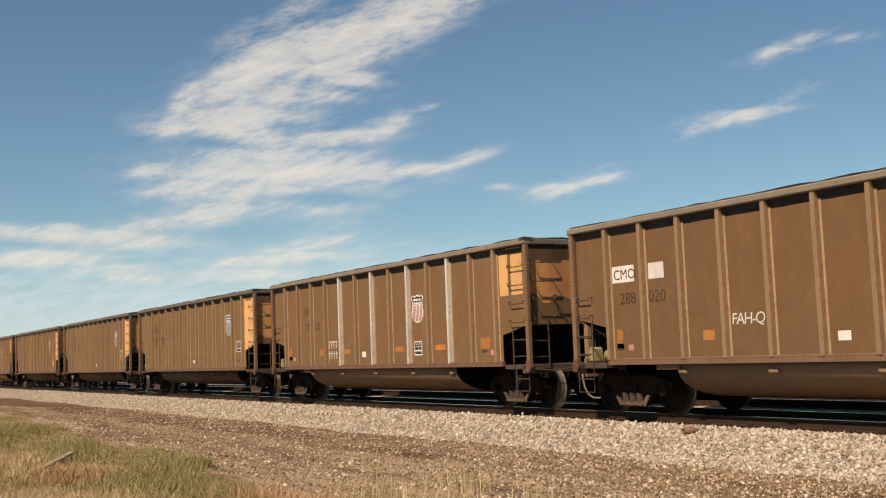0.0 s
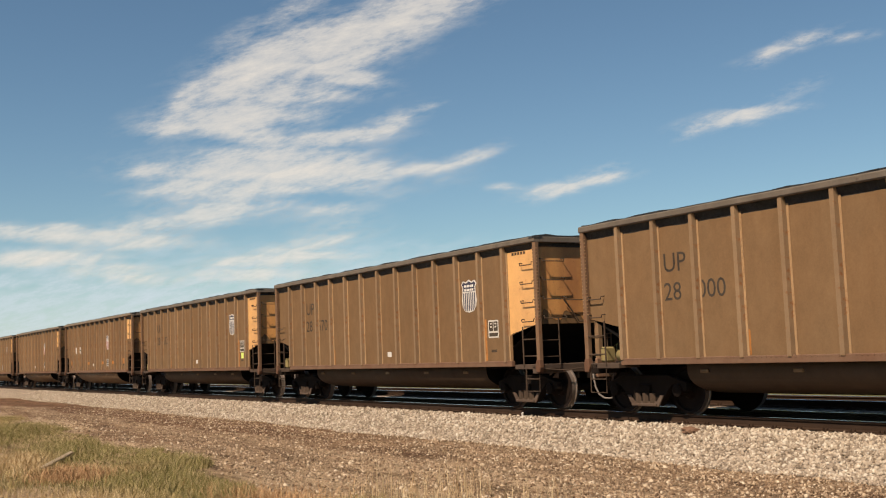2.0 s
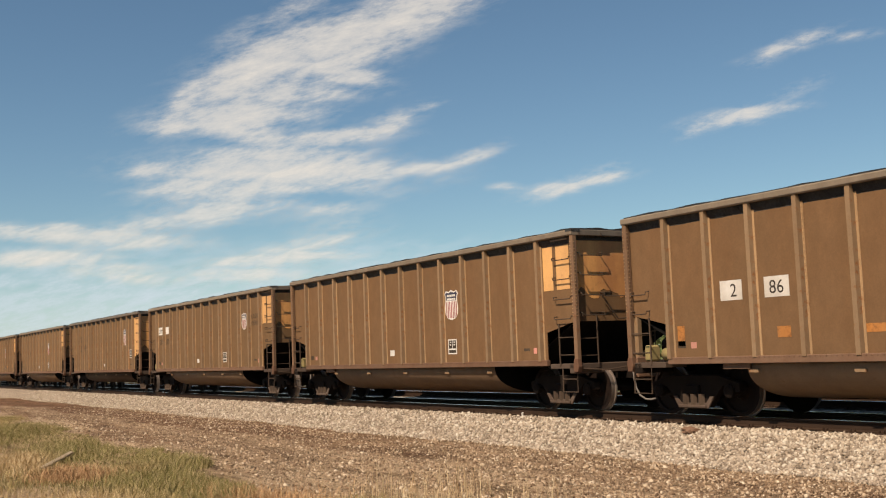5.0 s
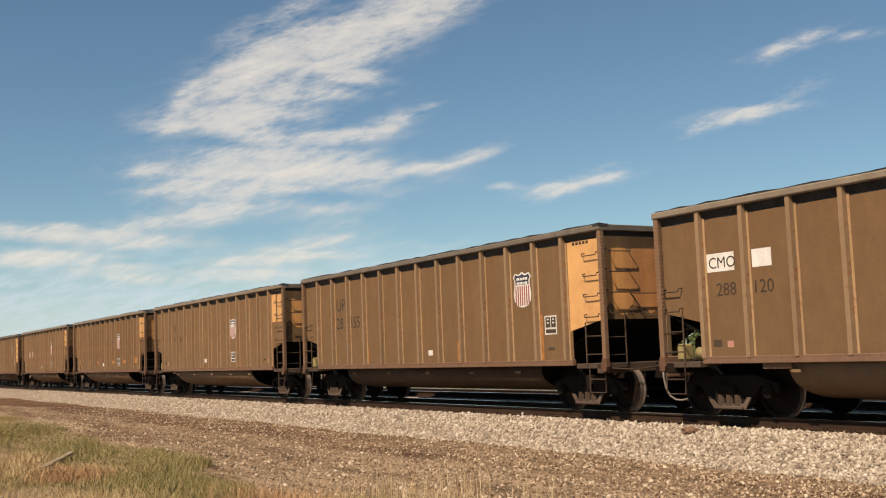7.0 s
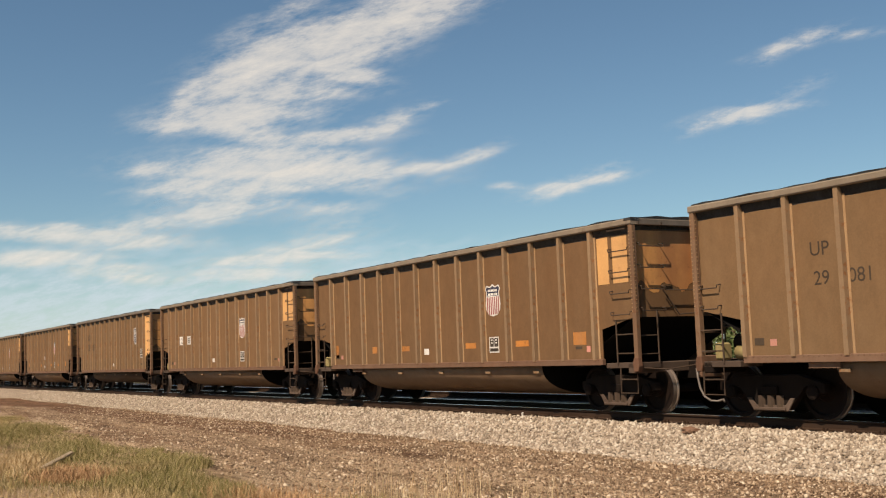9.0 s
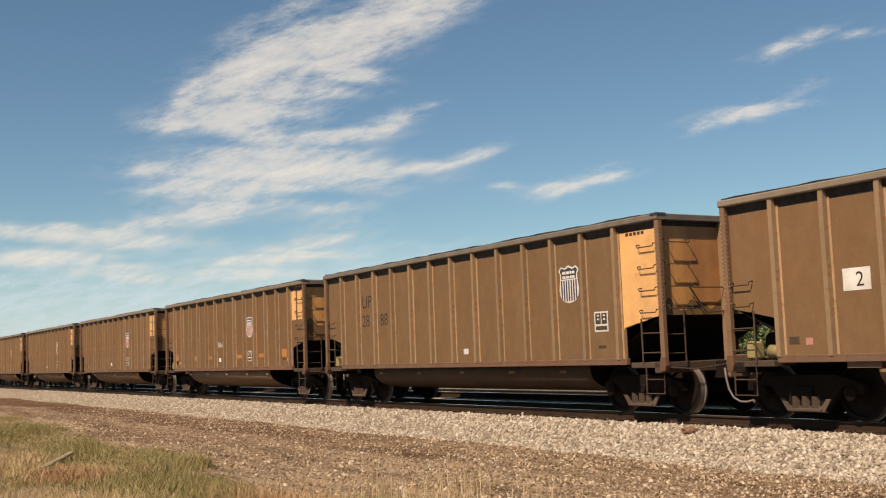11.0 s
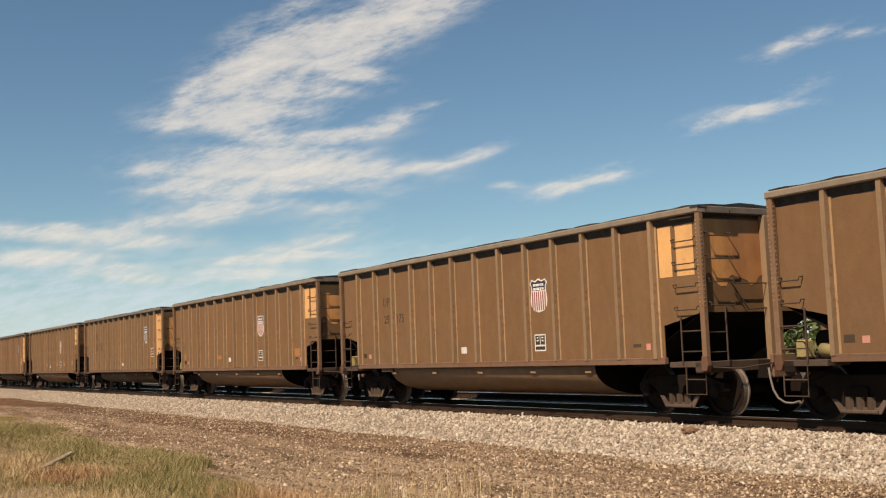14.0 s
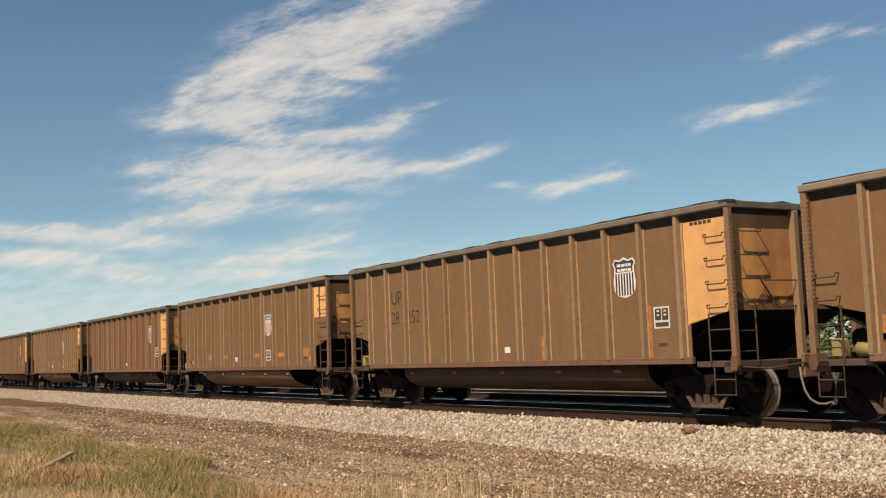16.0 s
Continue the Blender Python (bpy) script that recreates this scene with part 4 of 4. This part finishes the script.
def coal_load(i):
    """Coal heaped inside the body, its lumpy crest just over the top chord."""
    rng = random.Random(100 + i)
    bm = B()
    nx, ny = 44, 9
    ph = [rng.uniform(0, 6.3) for _ in range(4)]
    rows = []
    for a in range(nx + 1):
        u = a / nx
        x = 0.05 + u * (LENGTH - 0.10)
        row = []
        for c2 in range(ny + 1):
            v = c2 / ny
            y = (-1 + 2 * v) * (HALF - 0.03)
            crest = 0.20 * math.sin(math.pi * v) ** 0.8 * min(1, 5 * u, 5 * (1 - u))
            lump = 0.07 * math.sin(u * 9 + ph[0]) + 0.05 * math.sin(u * 23 + ph[1] + v * 3) + 0.03 * math.sin(u * 51 + ph[2])
            edge = min(1.0, 6 * v, 6 * (1 - v))
            row.append(bm.verts.new((x, y, TOP_Z + 0.012 + rng.uniform(0, 0.03) + crest * 0.26 + edge * (lump * 0.38 + rng.uniform(-0.02, 0.02)))))
        rows.append(row)
    for r0, r1 in zip(rows, rows[1:]):
        for k in range(ny):
            bm.faces.new((r0[k], r1[k], r1[k + 1], r0[k + 1]))
    rim = [r[0] for r in rows] + rows[-1][1:] + [r[-1] for r in rows[-2::-1]] + rows[0][-2:0:-1]
    low = [bm.verts.new((min(max(v.co.x, 0.2), LENGTH - 0.2), min(max(v.co.y, -HALF + 0.18), HALF - 0.18), TOP_Z - 0.5)) for v in rim]
    for k in range(len(rim)):
        j = (k + 1) % len(rim)
        bm.faces.new((rim[k], rim[j], low[j], low[k]))
    bm.faces.new(low)
    ob = part("coal_load", bm, COAL)
    return tagged(ob, "heaped black coal filling a rail wagon", "coal", "coal loads")


# ---- the train ----
SPECS = [
    ("tub", {"plates": "CMO", "number": ("288", "020"), "chalk": "FAH-Q", "orange": True}),
    ("tub", {"mark": "UP", "number": ("29", "222"), "scrawl": True, "orange": True, "white_posts": True}),
    ("flat", {"mark": "UP", "number": ("28", "000"), "tone": OLIVE}),
    ("flat", {"mark": "UP", "number": ("28", "570"), "tone": OLIVE}),
    ("flat", {"mark": "UP", "number": ("28", "632"), "tag": True, "tone": OLIVE}),
    ("tub", {"bare_patch": True, "orange": True}),
    ("tub", {}),
    ("tub", {"plates": "CMO", "number": ("288", "120"), "slogan": ("BUILDING", "AMERICA"), "tone": OLIVE}),
    ("flat", {"mark": "UP", "number": ("28", "355"), "red": True, "tone": OLIVE}),
    ("tub", {"mark": "UP", "number": ("29", "081"), "tone": OLIVE}),
    ("tub", {"orange": True}),
    ("tub", {"bare_patch": True}),
    ("flat", {"mark": "UP", "number": ("28", "188"), "tone": OLIVE}),
    ("tub", {"chalk": "FAH-Q", "chalk_x": 6.36, "chalk_up": 0.2, "orange": True}),
    ("tub", {}),
    ("tub", {"mark": "UP", "number": ("29", "175")}),
    ("tub", {"orange": True}),
    ("flat", {"mark": "UP", "number": ("28", "252"), "tone": OLIVE}),
    ("tub", {"orange": True, "tone": OLIVE}),
    ("flat", {"tone": RUSTY}),
    ("tub", {"orange": True, "tone": OLIVE}),
    ("flat", {"tone": RUSTY}),
    ("tub", {}),
    ("tub", {}),
]
PITCH = 16.18
CARS, LOADS = [], []


def build_train():
    tub_label = "dusty brown steel coal gondola with rounded tub and ladder"
    flat_label = "dusty brown ribbed coal gondola with bright yellow leading corner"
    masters = {"tub": gondola("tub", tub_label), "flat": gondola("flat", flat_label)}
    used = set()
    for i, (kind, spec) in enumerate(SPECS):
        if kind not in used:
            used.add(kind)
            car = masters[kind]
            fresh.append((car, i, kind, spec))
        else:
            car = copy_thing(masters[kind], pose(0, TRACK_Y, 0))
            fresh.append((car, i, kind, spec))
        car.matrix_basis = pose(-17.6 - PITCH * i, TRACK_Y, 0)
        CARS.append(car)
    for car, i, kind, spec in fresh:
        dress(car, i, kind, spec)
        if "tone" in spec:
            for o in [q for q in car.children if q.name.startswith(("side_sheet", "end_sheet"))]:
                o.data = o.data.copy()
                o.data.materials[0] = spec["tone"]
        if spec.get("white_posts"):
            for k in (4, 6, 8, 10):
                posts = [o for o in car.children if o.name.startswith("side_post") and abs(o.location.x - POSTS[k]) < 0.01 and abs(o.rotation_euler.z) < 0.1]
                for o in posts:
                    me = o.data.copy()
                    me.materials[0] = WHITE_POST
                    o.data = me
        load = coal_load(i)
        load.matrix_basis = car.matrix_basis.copy()
        LOADS.append(load)


fresh = []
build_train()


# ---- track, stones, plants ----
build_track(TRACK_Y, "straight railway track with rusty rails on wooden ties")
build_track(TRACK_Y + 4.6, "second parallel railway track behind the train")
stones("ballast_stones", 42000, lambda rng, n: (depth_spread(rng, n, 7.5, 75.0), TRACK_Y - 2.75 + 1.5 * rng.random(n)), (0.020, 0.062), bed_z,
       "loose crushed granite ballast stones on the shoulder", "ballast stones", 3)
stones("gravel", 32000, lambda rng, n: (depth_spread(rng, n, 6.5, 55.0), 5.5 + 7.3 * rng.random(n) ** 0.8), (0.009, 0.036), ground_z,
       "loose pale gravel scattered on brown dirt", "gravel", 4, GRAVEL)
stones("spilled_ballast", 4200, lambda rng, n: (depth_spread(rng, n, 7.0, 50.0), 12.75 - 2.4 * rng.random(n) ** 1.8), (0.014, 0.046), ground_z,
       "ballast stones spilled onto the dirt below the shoulder", "ballast stones", 9, GRAVEL)
stones("dirt_clods", 6500, lambda rng, n: (depth_spread(rng, n, 6.5, 45.0), 6.0 + 6.2 * rng.random(n)), (0.02, 0.07), lambda x, y: ground_z(x, y) - 0.022,
       "dry clods of brown dirt on the rutted ground", "dirt clods", 12, GRAVEL)
build_vegetation()
bm = B()
bmesh.ops.create_icosphere(bm, subdivisions=2, radius=1.0)
for v in bm.verts:
    v.co = Vector((v.co.x * 0.17, v.co.y * 0.09, v.co.z * 0.065)) * (1 + 0.25 * math.sin(7 * v.co.x + 5 * v.co.y) * math.cos(6 * v.co.z))
ob = part("rock", bm, SILL)
ob.matrix_basis = pose(-14.15, 13.44, -0.19, 12, 0, 14)
tagged(ob, "dark rusty brown lump lying on pale ballast", "rock")
bm = soft(box(B(), -1.1, 1.1, -0.035, 0.035, -0.02, 0.02), 0.006)
for v in bm.verts:
    v.co.z += 0.03 * math.sin(v.co.x * 1.3)
ob = part("weathered_board", bm, WEATHERED)
ob.matrix_basis = pose(-19.1, 3.82, float(ground_z(np.array(-19.1), np.array(3.82))) + 0.07, 18, 0, 157)
tagged(ob, "pale grey weathered board lying in the verge grass", "board")
ob = part("marker_stake", soft(box(B(), -0.02, 0.02, -0.02, 0.02, -0.1, 0.12), 0.005), WHITE)
ob.matrix_basis = pose(-19.7, 13.78, -0.18, 6, 4, 20)
tagged(ob, "short pale stake standing in the ballast shoulder", "stake")


def build_shrub(x, y, r, h, seed):
    rng = np.random.default_rng(seed)
    s = tagged(new("shrub"), "green leafy shrub beyond the tracks", "shrub", "shrubs beyond the tracks")
    gz = float(ground_z(np.array(x), np.array(y)))
    s.location = (x, y, gz)
    bm = B()
    for k in range(6):
        a = k * 1.05 + rng.random()
        tube(bm, [(0.05 * math.cos(a), 0.05 * math.sin(a), -0.1), (r * 0.3 * math.cos(a), r * 0.3 * math.sin(a), h * 0.4), (r * 0.6 * math.cos(a), r * 0.6 * math.sin(a), h * 0.75)], 0.05, 5)
    part("stem", bm, BARK, s)
    n = 5200
    p = rng.normal(size=(n, 3))
    p /= np.linalg.norm(p, axis=1)[:, None]
    p *= (0.45 + 0.6 * rng.random(n) ** 0.5)[:, None]
    p *= 1 + 0.25 * np.sin(4 * p[:, :1] + seed) * np.sin(5 * p[:, 1:2])
    p = p * np.array([r, r, h * 0.55]) + np.array([0, 0, h * 0.55])
    e1 = rng.normal(size=(n, 3)) * 0.09
    e2 = rng.normal(size=(n, 3)) * 0.06
    v = np.stack([p - e1, p + e2, p + e1, p - e2], 1)
    f = np.arange(4 * n).reshape(n, 4)
    ob = mesh_np("crown", v.reshape(-1, 3), f, LEAF)
    ob.parent = s
    return s


for i, (x, y, r, h) in enumerate(((-30, 43, 2.9, 3.8), (-35.5, 46, 3.2, 4.3), (-41, 44, 3.0, 4.0), (-46.5, 47, 3.3, 4.5), (-52.5, 45, 3.2, 4.1), (-58.5, 48, 3.4, 4.4), (-65, 47, 3.2, 4.0))):
    build_shrub(x, y, r, h, 50 + i)


# ---- clouds: thin sheets far off, drifting ----
CLOUD_FAR = 4000.0


def cloud(cx, cy, w, h, ovals, gain, drift, depth, label, material=None):
    """A thin sheet whose density is a sum of soft ovals (x, y, half length, half width, degrees, weight)."""
    k = CLOUD_FAR / FOCAL
    nx, ny = max(12, int(w / 8)), max(12, int(h / 6))
    gx, gy = np.meshgrid(np.linspace(-w / 2, w / 2, nx), np.linspace(-h / 2, h / 2, ny), indexing="ij")
    den = np.zeros_like(gx)
    for ox, oy, a, b2, deg, wt in ovals:
        t = math.radians(deg)
        dx, dy = gx + cx - ox, gy + cy - oy
        u, v = dx * math.cos(t) + dy * math.sin(t), -dx * math.sin(t) + dy * math.cos(t)
        den = np.maximum(den, wt * np.exp(-((u / a) ** 2 + (v / b2) ** 2) * 0.85))
    rim = np.minimum(1, 6 * np.minimum(0.5 - np.abs(gx / w), 0.5 - np.abs(gy / h)))
    den *= np.clip(rim * 2, 0, 1)
    idx = np.arange(nx * ny).reshape(nx, ny)
    f = np.stack([idx[:-1, :-1], idx[1:, :-1], idx[1:, 1:], idx[:-1, 1:]], -1).reshape(-1, 4)
    ob = mesh_np("cloud", np.stack([gx * k, -gy * k, 0 * gx], -1).reshape(-1, 3), f, material or CLOUD)
    at = ob.data.attributes.new("cover", "FLOAT", "POINT")
    at.data.foreach_set("value", (den * gain).astype(np.float32).ravel())
    tagged(ob, label, "cloud", "clouds")
    turn = CAM_POSE.to_3x3().to_4x4()
    rows = []
    for t, q in ((0.0, 0.0), (16.0, 1.0)):
        far = CLOUD_FAR + depth
        p = EYE + far * FORWARD + (far / FOCAL) * ((cx + drift[0] * (q - 0.5) - 784) * RIGHT - (cy + drift[1] * (q - 0.5) - 441) * UP)
        rows.append((t, Matrix.Translation(p) @ turn))
    ob.matrix_basis = rows[0][1]
    CLOUD_ROWS.append((ob, rows))


CLOUD_ROWS = []
cloud(560, 110, 820, 460, [(710, 26, 170, 44, -22, 1), (600, 76, 150, 48, -18, 1), (490, 100, 140, 42, -20, 0.95), (620, 132, 70, 22, 10, 0.8), (430, 148, 120, 36, -25, 0.9), (520, 164, 120, 26, -5, 0.8),
      (335, 178, 80, 28, -42, 0.75), (420, 206, 145, 28, -4, 1), (322, 222, 70, 14, -8, 0.8), (520, 16, 100, 28, -30, 0.45), (430, 62, 80, 24, -30, 0.42)], 0.78, (6, -10), 0, "broad feathery white cirrus cloud sheet")
cloud(480, 305, 900, 360, [(470, 244, 120, 22, 5, 0.62), (600, 242, 100, 17, -4, 0.8), (682, 224, 62, 20, -22, 0.85), (745, 190, 45, 9, -12, 0.5), (490, 276, 160, 22, 0, 0.9), (500, 300, 220, 25, 1, 1.1),
      (290, 300, 78, 18, -3, 0.8), (330, 330, 100, 18, -6, 0.72), (440, 336, 150, 24, -6, 0.85), (600, 322, 120, 24, 5, 0.6), (380, 376, 145, 26, -8, 0.85), (270, 397, 100, 18, -8, 0.75), (565, 375, 95, 18, -8, 0.5)], 0.75, (2, -4), 20, "low streaks of soft white cloud")
cloud(190, 440, 760, 200, [(120, 418, 215, 16, 3, 1), (110, 403, 46, 11, 0, 0.9), (205, 426, 130, 16, 0, 0.9), (70, 458, 125, 16, 0, 0.95), (220, 484, 120, 18, 3, 0.78)], 0.70, (0, -1), 40, "pale flat cloud bank near the horizon")
cloud(520, 440, 500, 180, [(545, 430, 100, 14, -10, 0.8), (480, 459, 125, 12, -4, 0.9), (580, 452, 78, 10, 0, 0.65), (450, 486, 120, 14, 0, 0.85), (590, 402, 85, 24, -10, 0.45)], 0.70, (1, -2), 60, "pale cloud streaks near the horizon")
cloud(500, 600, 2400, 420, [(0, 600, 1200, 147, -2, 1), (800, 560, 1600, 160, -2, 0.8)], 0.62, (0, 0), 200, "thin pale haze along the horizon", HAZE)
cloud(790, 290, 300, 120, [(760, 296, 75, 13, -10, 0.9), (835, 276, 62, 12, -18, 1)], 0.62, (6, -4), 80, "small streak of white cloud")
cloud(1010, 325, 360, 140, [(985, 334, 62, 15, -15, 1), (1055, 316, 62, 11, -8, 0.95), (890, 330, 36, 8, 0, 0.6), (1078, 294, 42, 8, -10, 0.55)], 0.60, (9, -3), 100, "small streak of white cloud")
cloud(1320, 190, 360, 180, [(1240, 224, 40, 12, -25, 0.9), (1308, 204, 90, 16, -11, 1), (1392, 189, 58, 9, -6, 0.6), (1422, 156, 70, 14, -20, 0.5)], 0.55, (19, -10), 120, "small feathery streak of white cloud")
cloud(1425, 80, 360, 150, [(1375, 88, 48, 15, -30, 0.9), (1422, 70, 70, 13, -18, 0.95), (1510, 60, 58, 10, -6, 0.6), (1340, 106, 46, 8, -8, 0.42)], 0.55, (24, -11), 140, "small feathery streak of white cloud")

# ---- what moves ----
# way of the train: seconds and the distance that it has gone
WAY = [(0.0, 0.1), (1.5, 24.58), (3.5, 57.78), (7.0, 115.92), (8.5, 140.95), (9.0, 149.22), (12.5, 207.2), (13.5, 223.73), (14.0, 231.9), (14.5, 240.2), (15.0, 248.37), (15.5, 256.7), (16.0, 264.95)]


def gone(t):
    return float(np.interp(t, [w[0] for w in WAY], [w[1] for w in WAY]))


def motions():
    for i, (car, load) in enumerate(zip(CARS, LOADS)):
        rows = [(t, pose(-17.6 - PITCH * i + s, TRACK_Y, 0)) for t, s in WAY]
        walk(car, rows)
        walk(load, rows)
    turn = [(k / FPS, math.degrees(gone(k / FPS) / 0.457)) for k in range(16 * FPS + 1)]
    for car in CARS:
        for ws in [o for o in car.children_recursive if o.name.startswith("wheelset")]:
            x = ws.location.x
            walk(ws, [(t, pose(x, 0, 0.457, 0, a % 360, 0)) for t, a in turn])
    for ob, rows in CLOUD_ROWS:
        walk(ob, rows)


motions()
